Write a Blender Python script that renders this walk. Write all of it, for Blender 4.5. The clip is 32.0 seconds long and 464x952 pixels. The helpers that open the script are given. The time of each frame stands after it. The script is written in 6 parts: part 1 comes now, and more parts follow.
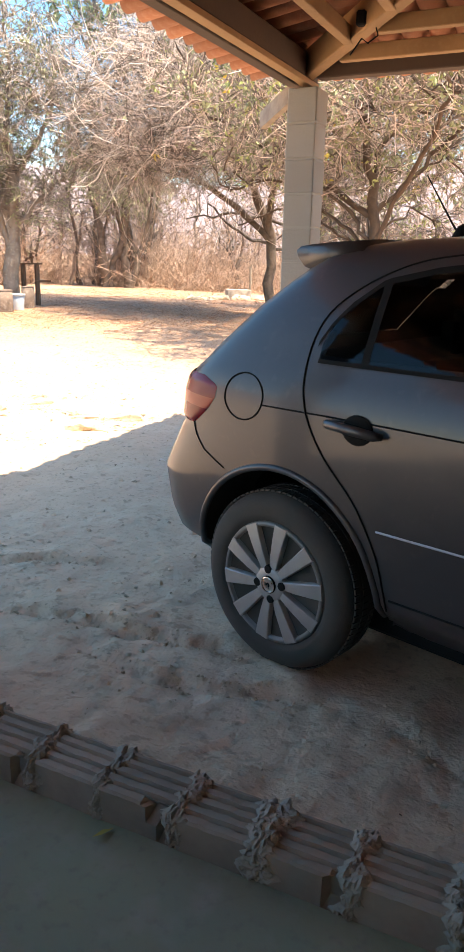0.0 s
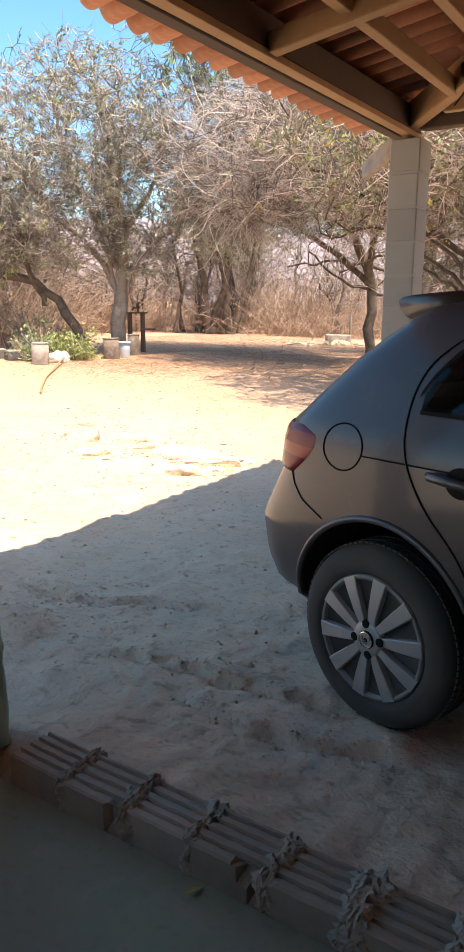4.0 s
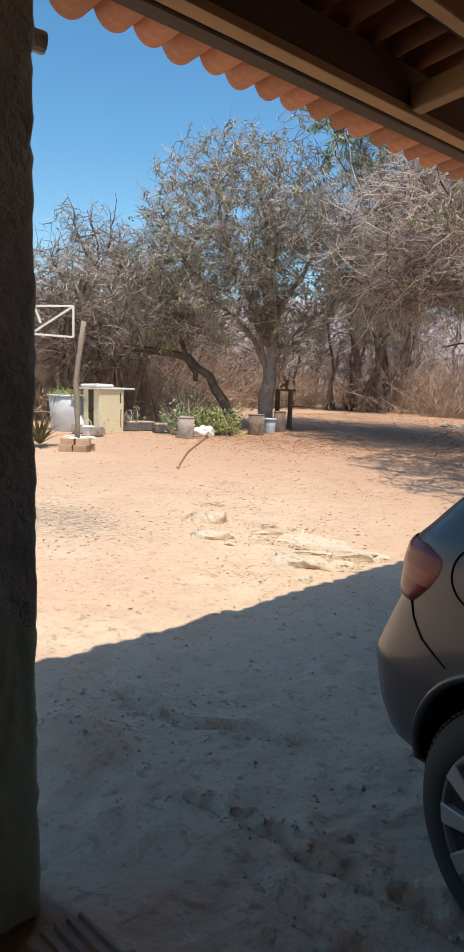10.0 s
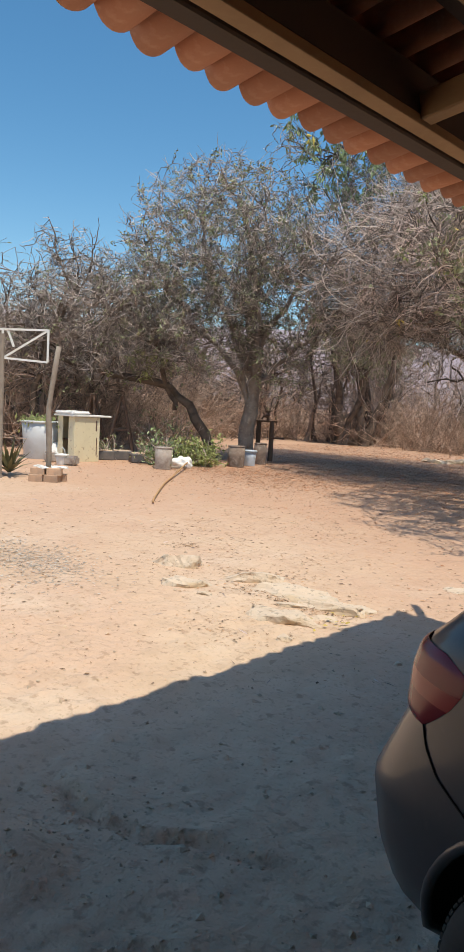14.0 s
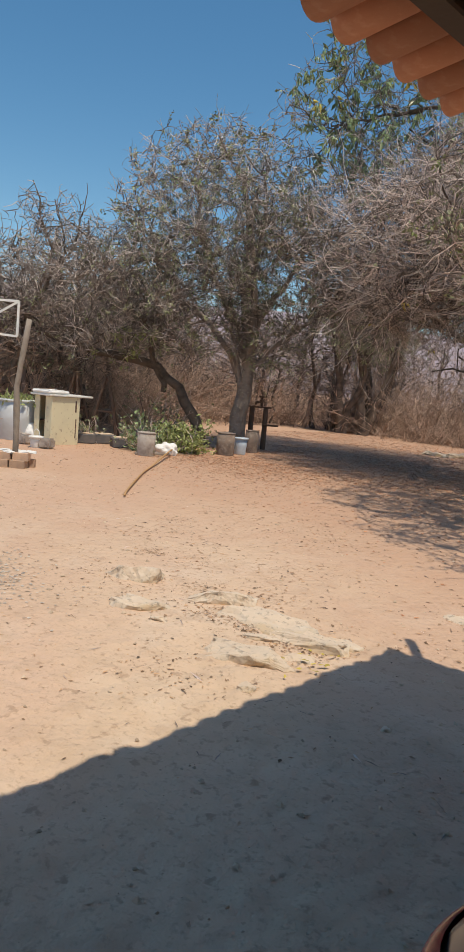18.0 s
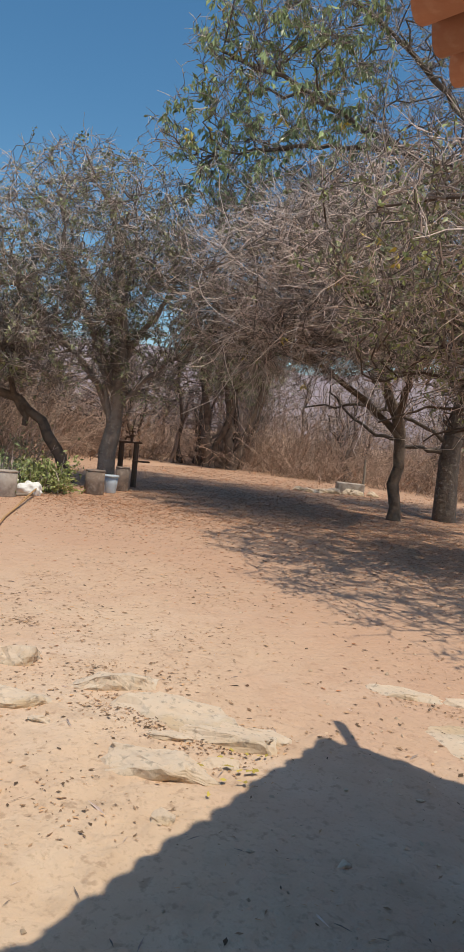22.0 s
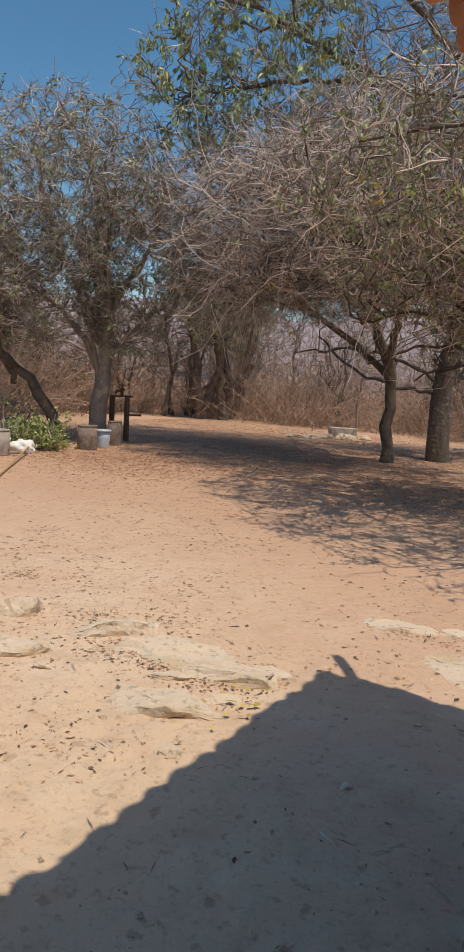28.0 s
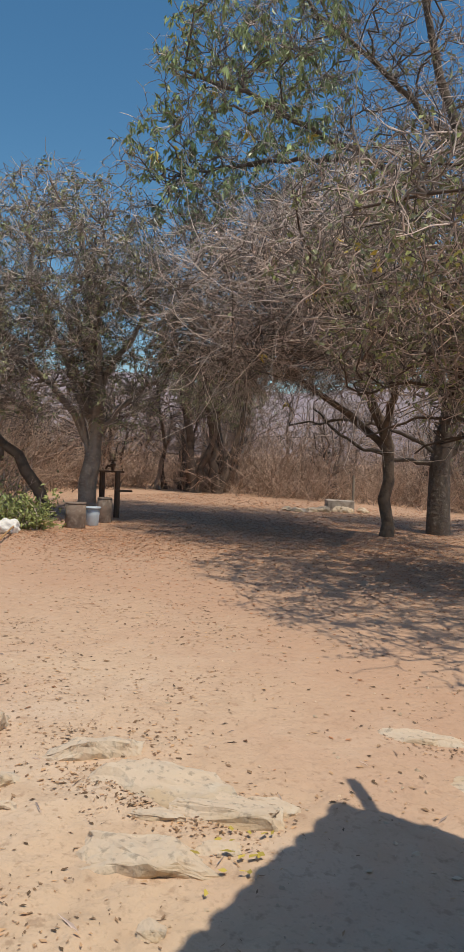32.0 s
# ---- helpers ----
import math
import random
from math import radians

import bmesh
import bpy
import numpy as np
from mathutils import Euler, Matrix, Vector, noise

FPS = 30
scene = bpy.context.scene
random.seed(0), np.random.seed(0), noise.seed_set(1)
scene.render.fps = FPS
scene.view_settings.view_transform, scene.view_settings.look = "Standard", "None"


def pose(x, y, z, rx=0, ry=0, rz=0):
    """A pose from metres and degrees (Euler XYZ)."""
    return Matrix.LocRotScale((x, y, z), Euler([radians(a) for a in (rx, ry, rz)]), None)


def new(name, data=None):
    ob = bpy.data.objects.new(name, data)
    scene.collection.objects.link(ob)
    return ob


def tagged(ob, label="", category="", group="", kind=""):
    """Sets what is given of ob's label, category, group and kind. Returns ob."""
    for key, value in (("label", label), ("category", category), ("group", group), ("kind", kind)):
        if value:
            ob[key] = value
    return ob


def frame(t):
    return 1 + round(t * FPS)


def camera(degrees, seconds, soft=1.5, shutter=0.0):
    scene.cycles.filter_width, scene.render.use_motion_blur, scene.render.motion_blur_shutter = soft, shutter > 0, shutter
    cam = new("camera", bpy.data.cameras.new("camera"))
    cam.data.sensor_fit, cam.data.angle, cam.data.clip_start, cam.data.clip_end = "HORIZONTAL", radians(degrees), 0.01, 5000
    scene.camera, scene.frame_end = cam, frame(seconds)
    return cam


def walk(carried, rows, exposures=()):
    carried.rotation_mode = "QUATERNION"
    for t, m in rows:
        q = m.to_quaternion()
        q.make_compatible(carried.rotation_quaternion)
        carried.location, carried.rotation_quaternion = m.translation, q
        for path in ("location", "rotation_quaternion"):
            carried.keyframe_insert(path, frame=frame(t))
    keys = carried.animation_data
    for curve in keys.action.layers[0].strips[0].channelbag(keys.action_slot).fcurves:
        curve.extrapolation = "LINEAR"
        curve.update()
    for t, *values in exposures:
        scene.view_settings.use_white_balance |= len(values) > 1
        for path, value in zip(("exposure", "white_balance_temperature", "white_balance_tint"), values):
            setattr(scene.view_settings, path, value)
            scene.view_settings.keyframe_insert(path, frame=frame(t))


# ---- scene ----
cam = camera(34.8, 32.0, soft=0.6)
PATH = [
    (0.0, -0.000, -0.000, 1.337, 73.77, -1.32, 25.77),
    (0.5, 0.008, 0.012, 1.338, 73.74, -1.64, 24.85),
    (1.0, 0.008, 0.018, 1.338, 74.76, -0.93, 26.12),
    (1.5, 0.006, 0.024, 1.344, 74.48, -1.29, 26.53),
    (2.0, -0.006, 0.037, 1.343, 73.82, -0.80, 28.21),
    (2.5, -0.006, 0.040, 1.343, 73.87, -0.50, 28.39),
    (3.0, -0.014, 0.044, 1.346, 74.61, -0.07, 29.46),
    (3.5, -0.008, 0.044, 1.347, 75.13, -0.44, 30.10),
    (4.0, -0.007, 0.007, 1.357, 77.00, -0.40, 33.27),
    (4.5, -0.035, -0.009, 1.379, 79.46, -0.10, 35.76),
    (6.5, -0.045, 0.087, 1.366, 79.19, 1.19, 42.01),
    (7.0, -0.033, 0.098, 1.359, 78.66, 0.03, 43.00),
    (7.5, -0.040, 0.125, 1.370, 80.76, -0.38, 42.07),
    (8.0, -0.075, 0.157, 1.374, 81.31, -0.59, 40.66),
    (8.5, -0.152, 0.206, 1.379, 81.51, -0.41, 40.40),
    (9.0, -0.190, 0.299, 1.376, 81.04, -0.79, 41.80),
    (9.5, -0.169, 0.399, 1.398, 83.45, -2.35, 44.97),
    (10.0, -0.166, 0.463, 1.389, 82.52, -1.66, 45.08),
    (10.5, -0.212, 0.543, 1.393, 81.79, -2.54, 43.55),
    (11.0, -0.280, 0.618, 1.415, 83.48, -2.26, 41.93),
    (11.5, -0.249, 0.664, 1.463, 84.22, -2.80, 43.60),
    (12.0, -0.236, 0.736, 1.454, 85.25, -3.79, 43.70),
    (12.5, -0.253, 0.752, 1.443, 84.79, -4.06, 43.46),
    (13.0, -0.321, 0.749, 1.438, 85.45, -3.89, 43.10),
    (13.5, -0.412, 0.755, 1.458, 85.35, -3.08, 43.64),
    (15.5, -0.629, 1.068, 1.416, 82.55, -4.16, 43.49),
    (16.0, -0.742, 1.096, 1.432, 82.53, -2.34, 42.33),
    (16.5, -0.795, 1.128, 1.429, 80.83, -2.95, 39.78),
    (17.0, -0.850, 1.268, 1.426, 82.15, -3.05, 43.41),
    (17.5, -0.889, 1.506, 1.481, 81.29, -6.53, 45.22),
    (18.0, -0.956, 1.616, 1.519, 83.24, -5.07, 43.83),
    (18.5, -1.163, 1.700, 1.519, 83.50, -3.83, 41.31),
    (19.0, -1.256, 1.766, 1.543, 84.70, -3.75, 38.29),
    (19.5, -1.280, 1.847, 1.539, 87.44, -5.74, 38.41),
    (20.0, -1.398, 1.968, 1.500, 86.27, -5.50, 37.03),
    (20.5, -1.520, 2.014, 1.526, 86.38, -3.60, 30.11),
    (21.0, -1.544, 2.016, 1.545, 86.26, -4.00, 28.88),
    (21.5, -1.584, 2.018, 1.566, 88.10, -5.32, 30.40),
    (22.0, -1.651, 2.050, 1.549, 86.71, -5.53, 32.97),
    (22.5, -1.661, 2.048, 1.550, 86.80, -6.00, 33.05),
    (23.0, -1.693, 2.051, 1.536, 85.53, -6.09, 34.11),
    (23.5, -1.685, 2.106, 1.477, 81.17, -3.81, 33.74),
    (24.0, -1.634, 2.060, 1.475, 80.96, -2.54, 34.78),
    (24.5, -1.594, 2.065, 1.479, 80.43, -2.04, 33.60),
    (25.0, -1.596, 2.095, 1.465, 80.30, -1.72, 33.98),
    (25.5, -1.595, 2.104, 1.472, 80.66, -1.23, 33.65),
    (27.5, -1.597, 2.035, 1.519, 82.81, -2.71, 31.76),
    (28.0, -1.622, 2.036, 1.514, 82.98, -3.00, 32.29),
    (28.5, -1.650, 2.036, 1.510, 82.72, -2.50, 33.83),
    (29.0, -1.672, 2.068, 1.505, 82.67, -2.00, 36.11),
    (29.5, -1.689, 2.169, 1.510, 85.08, -0.91, 38.48),
    (30.0, -1.697, 2.340, 1.516, 85.14, -0.23, 35.10),
    (30.5, -1.672, 2.342, 1.545, 86.20, -0.49, 31.91),
    (31.0, -1.751, 2.395, 1.547, 87.47, -1.56, 32.35),
    (31.5, -1.826, 2.438, 1.560, 88.32, -1.58, 31.41),
    (32.0, -1.890, 2.466, 1.556, 88.51, -2.29, 31.81),
]
EXPOSURE = [(0.0, 2.14, 8250, 11), (3.0, 1.94, 8200, 11), (4.5, 1.45, 7700, 9), (6.5, 1.03, 7450, 7), (8.5, 0.95, 7300, 7), (10.0, 0.68, 7150, 7), (12.0, 0.54, 7100, 7), (16.0, 0.34, 7250, 8), (19.0, 0.16, 7400, 9), (21.0, 0.24, 7350, 9), (23.0, 0.10, 7400, 9), (25.0, 0.16, 7550, 10), (27.0, 0.14, 7550, 10), (30.0, 0.05, 7500, 10), (32.0, 0.04, 7400, 8)]
walk(cam, [(t, pose(x, y, z, rx, ry, rz)) for t, x, y, z, rx, ry, rz in PATH], EXPOSURE)

# ---------------------------------------------------------------- light
SUN = Vector((-0.832, 0.33, -2.44)).normalized()
ELEV = math.asin(-SUN.z)
AZIM = math.atan2(-SUN.x, -SUN.y)
world = bpy.data.worlds.new("sky")
scene.world = world
world.use_nodes = True
wn = world.node_tree.nodes
sky = wn.new("ShaderNodeTexSky")
sky.sky_type, sky.sun_disc = "NISHITA", False
sky.sun_elevation, sky.sun_rotation = ELEV, AZIM
sky.air_density, sky.dust_density, sky.ozone_density = 1.0, 1.25, 1.5
sky.altitude = 600
wn["Background"].inputs["Strength"].default_value = 0.124
deep = wn.new("ShaderNodeHueSaturation")
deep.inputs["Hue"].default_value, deep.inputs["Saturation"].default_value = 0.494, 1.32
world.node_tree.links.new(sky.outputs[0], deep.inputs["Color"])
world.node_tree.links.new(deep.outputs[0], wn["Background"].inputs["Color"])
sun = new("sun", bpy.data.lights.new("sun", "SUN"))
sun.data.energy, sun.data.angle, sun.data.color = 2.95, radians(0.55), (1.0, 0.95, 0.88)
sun.rotation_euler = SUN.to_track_quat("-Z", "Y").to_euler()

GX, GY = -0.0236, -0.0029


def slope_z(x, y):
    return GX * x + GY * y


# ---------------------------------------------------------------- materials
def material(name, base, rough=0.8, metal=0.0, spots=(), bump=(), coat=0.0, alpha_vary=0.0, trans=0.0):
    """spots: (scale, low, high, colour, strength, detail) noise stains; bump: (scale, strength, distance)."""
    m = bpy.data.materials.new(name)
    m.use_nodes = True
    nt = m.node_tree
    n, l = nt.nodes, nt.links
    b = n["Principled BSDF"]
    b.inputs["Roughness"].default_value = rough
    b.inputs["Metallic"].default_value = metal
    b.inputs["Coat Weight"].default_value = coat
    if trans:
        b.inputs["Transmission Weight"].default_value = trans
    coord = n.new("ShaderNodeTexCoord")
    rgb = n.new("ShaderNodeRGB")
    rgb.outputs[0].default_value = (*base, 1)
    col = rgb.outputs[0]
    for scale, low, high, colour, strength, detail in spots:
        t = n.new("ShaderNodeTexNoise")
        t.inputs["Scale"].default_value, t.inputs["Detail"].default_value = scale, detail
        l.new(coord.outputs["Object"], t.inputs["Vector"])
        r = n.new("ShaderNodeMapRange")
        r.inputs["From Min"].default_value, r.inputs["From Max"].default_value = low, high
        r.inputs["To Max"].default_value = strength
        l.new(t.outputs["Fac"], r.inputs["Value"])
        mix = n.new("ShaderNodeMix")
        mix.data_type = "RGBA"
        l.new(r.outputs[0], mix.inputs["Factor"])
        l.new(col, mix.inputs["A"])
        mix.inputs["B"].default_value = (*colour, 1)
        col = mix.outputs["Result"]
    if alpha_vary:
        info = n.new("ShaderNodeObjectInfo")
        geo = n.new("ShaderNodeNewGeometry")
        add = n.new("ShaderNodeMath")
        add.operation = "ADD"
        l.new(info.outputs["Random"], add.inputs[0])
        l.new(geo.outputs["Random Per Island"], add.inputs[1])
        fr = n.new("ShaderNodeMath")
        fr.operation = "FRACT"
        l.new(add.outputs[0], fr.inputs[0])
        r = n.new("ShaderNodeMapRange")
        r.inputs["To Min"].default_value, r.inputs["To Max"].default_value = 1 - alpha_vary, 1 + alpha_vary
        l.new(fr.outputs[0], r.inputs["Value"])
        hsv = n.new("ShaderNodeHueSaturation")
        l.new(r.outputs[0], hsv.inputs["Value"])
        l.new(col, hsv.inputs["Color"])
        col = hsv.outputs["Color"]
    l.new(col, b.inputs["Base Color"])
    last = None
    for scale, strength, dist in bump:
        t = n.new("ShaderNodeTexNoise")
        t.inputs["Scale"].default_value, t.inputs["Detail"].default_value = scale, 6
        l.new(coord.outputs["Object"], t.inputs["Vector"])
        bp = n.new("ShaderNodeBump")
        bp.inputs["Strength"].default_value, bp.inputs["Distance"].default_value = strength, dist
        l.new(t.outputs["Fac"], bp.inputs["Height"])
        if last:
            l.new(last.outputs[0], bp.inputs["Normal"])
        last = bp
    if last:
        l.new(last.outputs[0], b.inputs["Normal"])
    return m


M = {}
M["dirt"] = material("dirt", (0.68, 0.52, 0.372), 0.95, spots=[
    (0.22, 0.42, 0.62, (0.58, 0.40, 0.27), 0.7, 3), (0.55, 0.47, 0.60, (0.62, 0.425, 0.305), 0.75, 5), (1.3, 0.52, 0.72, (0.70, 0.57, 0.44), 0.7, 5),
    (6, 0.5, 0.75, (0.47, 0.33, 0.22), 0.5, 6), (38, 0.55, 0.75, (0.33, 0.225, 0.15), 0.5, 5), (17, 0.60, 0.68, (0.32, 0.205, 0.13), 0.5, 9)],
    bump=[(3, 0.5, 0.06), (16, 0.6, 0.03), (90, 0.5, 0.008)])
M["clod"] = material("earth_clod", (0.55, 0.42, 0.30), 0.95, alpha_vary=0.25)
nt = M["dirt"].node_tree
for link in list(nt.links):
    if link.to_socket.name == "Base Color":
        src = link.from_socket
        co = nt.nodes.new("ShaderNodeTexCoord")
        sep = nt.nodes.new("ShaderNodeSeparateXYZ")
        nt.links.new(co.outputs["Object"], sep.inputs[0])
        wob = nt.nodes.new("ShaderNodeTexNoise")
        wob.inputs["Scale"].default_value, wob.inputs["Detail"].default_value = 0.35, 5
        nt.links.new(co.outputs["Object"], wob.inputs["Vector"])
        add = nt.nodes.new("ShaderNodeMath")
        add.operation = "MULTIPLY_ADD"
        add.inputs[1].default_value = 7.0
        nt.links.new(wob.outputs["Fac"], add.inputs[0])
        nt.links.new(sep.outputs["Y"], add.inputs[2])
        far = nt.nodes.new("ShaderNodeMapRange")
        far.inputs["From Min"].default_value, far.inputs["From Max"].default_value, far.inputs["To Max"].default_value = 6.5, 12.0, 0.85
        nt.links.new(add.outputs[0], far.inputs["Value"])
        mx = nt.nodes.new("ShaderNodeMix")
        mx.data_type = "RGBA"
        nt.links.new(far.outputs[0], mx.inputs["Factor"])
        nt.links.new(src, mx.inputs["A"])
        mx.inputs["B"].default_value = (0.51, 0.31, 0.205, 1)
        nt.links.new(mx.outputs["Result"], link.to_socket)
# mauve-grey base colour stands in for the haze before the far hills
M["hill"] = material("haze_tinted_hill", (0.30, 0.25, 0.275), 1.0, spots=[(0.15, 0.45, 0.7, (0.26, 0.22, 0.21), 0.7, 6)])
M["boulder"] = material("boulder", (0.33, 0.25, 0.19), 0.95, spots=[(4, 0.45, 0.7, (0.2, 0.15, 0.115), 0.7, 5), (16, 0.55, 0.75, (0.4, 0.33, 0.26), 0.5, 4)], bump=[(12, 0.7, 0.03)])
M["rock"] = material("rock", (0.63, 0.50, 0.375), 0.9, spots=[
    (4, 0.48, 0.66, (0.50, 0.44, 0.36), 0.7, 6), (14, 0.5, 0.75, (0.66, 0.58, 0.47), 0.6, 5), (3, 0.5, 0.62, (0.55, 0.40, 0.25), 0.8, 5), (30, 0.55, 0.7, (0.22, 0.18, 0.14), 0.6, 4)],
    bump=[(9, 0.6, 0.03), (60, 0.5, 0.008)])
M["cement"] = material("cement_floor", (0.31, 0.34, 0.22), 0.75, spots=[(2, 0.4, 0.7, (0.26, 0.265, 0.20), 0.7, 5), (9, 0.52, 0.7, (0.42, 0.37, 0.30), 0.5, 6), (30, 0.55, 0.8, (0.2, 0.19, 0.16), 0.5, 4)],
    bump=[(6, 0.2, 0.01), (80, 0.2, 0.003)])
M["plaster"] = material("rough_plaster", (0.47, 0.50, 0.51), 0.92, spots=[(4, 0.45, 0.7, (0.27, 0.26, 0.24), 0.6, 5), (25, 0.55, 0.8, (0.45, 0.43, 0.39), 0.5, 4)],
    bump=[(5, 0.5, 0.03), (30, 1.0, 0.02), (90, 0.6, 0.006)])
M["green_paint"] = material("worn_green_paint", (0.42, 0.52, 0.40), 0.7, spots=[(5, 0.5, 0.7, (0.35, 0.38, 0.33), 0.7, 5)], bump=[(30, 0.4, 0.006)])
M["clay_brick"] = material("clay_brick", (0.40, 0.315, 0.24), 0.9, spots=[(7, 0.45, 0.7, (0.27, 0.22, 0.18), 0.7, 5), (40, 0.55, 0.8, (0.44, 0.35, 0.27), 0.4, 4)],
    bump=[(40, 0.5, 0.006)], alpha_vary=0.12)
M["old_brick"] = material("old_hollow_brick", (0.52, 0.34, 0.225), 0.9, spots=[(9, 0.45, 0.7, (0.33, 0.23, 0.17), 0.7, 5)], bump=[(40, 0.5, 0.006)], alpha_vary=0.15)
M["mortar"] = material("mortar", (0.42, 0.355, 0.285), 0.95, spots=[(20, 0.5, 0.75, (0.3, 0.26, 0.21), 0.6, 5)], bump=[(25, 0.8, 0.015), (90, 0.6, 0.005)])
M["block"] = material("concrete_block", (0.36, 0.335, 0.295), 0.92, spots=[(6, 0.45, 0.7, (0.34, 0.32, 0.29), 0.6, 5)], bump=[(60, 0.5, 0.006)], alpha_vary=0.08)
M["tile"] = material("clay_roof_tile", (0.42, 0.18, 0.10), 0.9, spots=[(5, 0.45, 0.7, (0.36, 0.15, 0.085), 0.7, 5), (30, 0.55, 0.8, (0.56, 0.33, 0.22), 0.5, 4)],
    bump=[(40, 0.4, 0.004)], alpha_vary=0.2)
M["timber"] = material("roof_timber", (0.43, 0.255, 0.125), 0.75, spots=[(3, 0.45, 0.7, (0.28, 0.16, 0.075), 0.7, 5), (40, 0.5, 0.8, (0.47, 0.31, 0.16), 0.4, 3)], bump=[(35, 0.3, 0.004)], alpha_vary=0.1)
M["dark_timber"] = material("dark_roof_timber", (0.095, 0.062, 0.045), 0.8, spots=[(5, 0.45, 0.7, (0.11, 0.07, 0.045), 0.7, 5)], bump=[(35, 0.3, 0.004)], alpha_vary=0.1)
M["wall"] = material("house_wall", (0.55, 0.50, 0.42), 0.9, spots=[(1.5, 0.45, 0.7, (0.46, 0.41, 0.34), 0.6, 5)], bump=[(30, 0.3, 0.006)])
M["bark"] = material("bark", (0.30, 0.245, 0.205), 0.95, spots=[(5, 0.45, 0.65, (0.19, 0.145, 0.115), 0.7, 6), (18, 0.55, 0.75, (0.43, 0.38, 0.32), 0.6, 4)], bump=[(14, 0.9, 0.03), (60, 0.6, 0.008)])
M["mid_bark"] = material("mid_grey_bark", (0.13, 0.105, 0.085), 0.95, spots=[(5, 0.45, 0.65, (0.12, 0.09, 0.075), 0.7, 6), (16, 0.55, 0.75, (0.36, 0.32, 0.28), 0.6, 4)], bump=[(14, 0.9, 0.03), (60, 0.6, 0.008)])
M["dark_bark"] = material("dark_bark", (0.17, 0.125, 0.095), 0.95, spots=[(6, 0.45, 0.65, (0.06, 0.045, 0.035), 0.7, 6)], bump=[(14, 0.9, 0.03)])
M["red_bark"] = material("reddish_dark_bark", (0.11, 0.075, 0.055), 0.95, spots=[(7, 0.45, 0.65, (0.06, 0.042, 0.032), 0.7, 6)], bump=[(14, 0.9, 0.03)])
M["twig"] = material("dry_twig", (0.44, 0.35, 0.305), 0.9, alpha_vary=0.85)
M["pale_twig"] = material("pale_twig", (0.55, 0.47, 0.41), 0.9, alpha_vary=0.5)
M["bough_wood"] = material("bough_wood", (0.21, 0.165, 0.14), 0.95, spots=[(9, 0.5, 0.7, (0.36, 0.31, 0.27), 0.6, 4)], alpha_vary=0.5)
M["wood_twig"] = material("thicket_wood", (0.27, 0.205, 0.17), 0.9, alpha_vary=0.7)
M["grey_twig"] = material("grey_twig", (0.42, 0.36, 0.32), 0.9, alpha_vary=0.85)
M["scrub"] = material("dry_scrub", (0.43, 0.305, 0.235), 0.95, alpha_vary=0.45)
M["leaf_green"] = material("green_leaf", (0.29, 0.36, 0.17), 0.32, alpha_vary=0.5)
M["leaf_olive"] = material("olive_leaf", (0.28, 0.29, 0.16), 0.6, alpha_vary=0.5)
M["leaf_yellow"] = material("yellow_leaf", (0.52, 0.40, 0.08), 0.6, alpha_vary=0.3)
M["leaf_bush"] = material("bush_leaf", (0.30, 0.33, 0.12), 0.65, alpha_vary=0.5)
M["leaf_litter"] = material("reddish_leaf_litter", (0.37, 0.17, 0.085), 0.9, alpha_vary=0.7)
M["leaf_dry"] = material("fallen_leaf", (0.38, 0.235, 0.135), 0.9, alpha_vary=0.75)
M["paint"] = material("grey_car_paint", (0.05, 0.049, 0.056), 0.42, metal=0.25, coat=0.5, spots=[(3, 0.5, 0.75, (0.13, 0.115, 0.10), 0.35, 5), (25, 0.6, 0.8, (0.15, 0.13, 0.11), 0.2, 4)])
M["paint"].node_tree.nodes["Principled BSDF"].inputs["Coat Roughness"].default_value = 0.1
M["rubber"] = material("tyre_rubber", (0.058, 0.053, 0.048), 0.85, spots=[(6, 0.45, 0.7, (0.10, 0.085, 0.07), 0.5, 5)], bump=[(60, 0.3, 0.003)])
M["black"] = material("black_plastic", (0.012, 0.012, 0.012), 0.7)
M["black"].node_tree.nodes["Principled BSDF"].inputs["Specular IOR Level"].default_value = 0.12
M["hubcap"] = material("silver_wheel_cover", (0.46, 0.45, 0.44), 0.45, metal=0.5, spots=[(8, 0.45, 0.75, (0.34, 0.31, 0.28), 0.5, 5)])
M["chrome"] = material("chrome", (0.7, 0.7, 0.7), 0.15, metal=1.0)
M["tail_red"] = material("red_lens", (0.24, 0.012, 0.018), 0.25)
M["tail_mid"] = material("orange_red_lens", (0.42, 0.065, 0.05), 0.25)
M["liner"] = material("dusty_liner", (0.045, 0.041, 0.037), 0.9)
M["cover_edge"] = material("dull_cover_edge", (0.20, 0.195, 0.19), 0.5, metal=0.4)
M["cloth"] = material("dark_seat_cloth", (0.03, 0.03, 0.032), 0.9, bump=[(200, 0.3, 0.002)])
M["tint"] = bpy.data.materials.new("tinted_glass")
M["tint"].use_nodes = True
nt = M["tint"].node_tree
clear, shine, fres, mixs = (nt.nodes.new("ShaderNode" + k) for k in ("BsdfTransparent", "BsdfGlossy", "Fresnel", "MixShader"))
clear.inputs["Color"].default_value = (0.21, 0.235, 0.25, 1)
shine.inputs["Roughness"].default_value = 0.04
fres.inputs["IOR"].default_value = 1.36
nt.links.new(fres.outputs[0], mixs.inputs[0])
nt.links.new(clear.outputs[0], mixs.inputs[1])
nt.links.new(shine.outputs[0], mixs.inputs[2])
nt.links.new(mixs.outputs[0], nt.nodes["Material Output"].inputs["Surface"])
M["white_metal"] = material("white_painted_metal", (0.75, 0.74, 0.7), 0.5, spots=[(8, 0.55, 0.75, (0.5, 0.42, 0.33), 0.5, 5)])
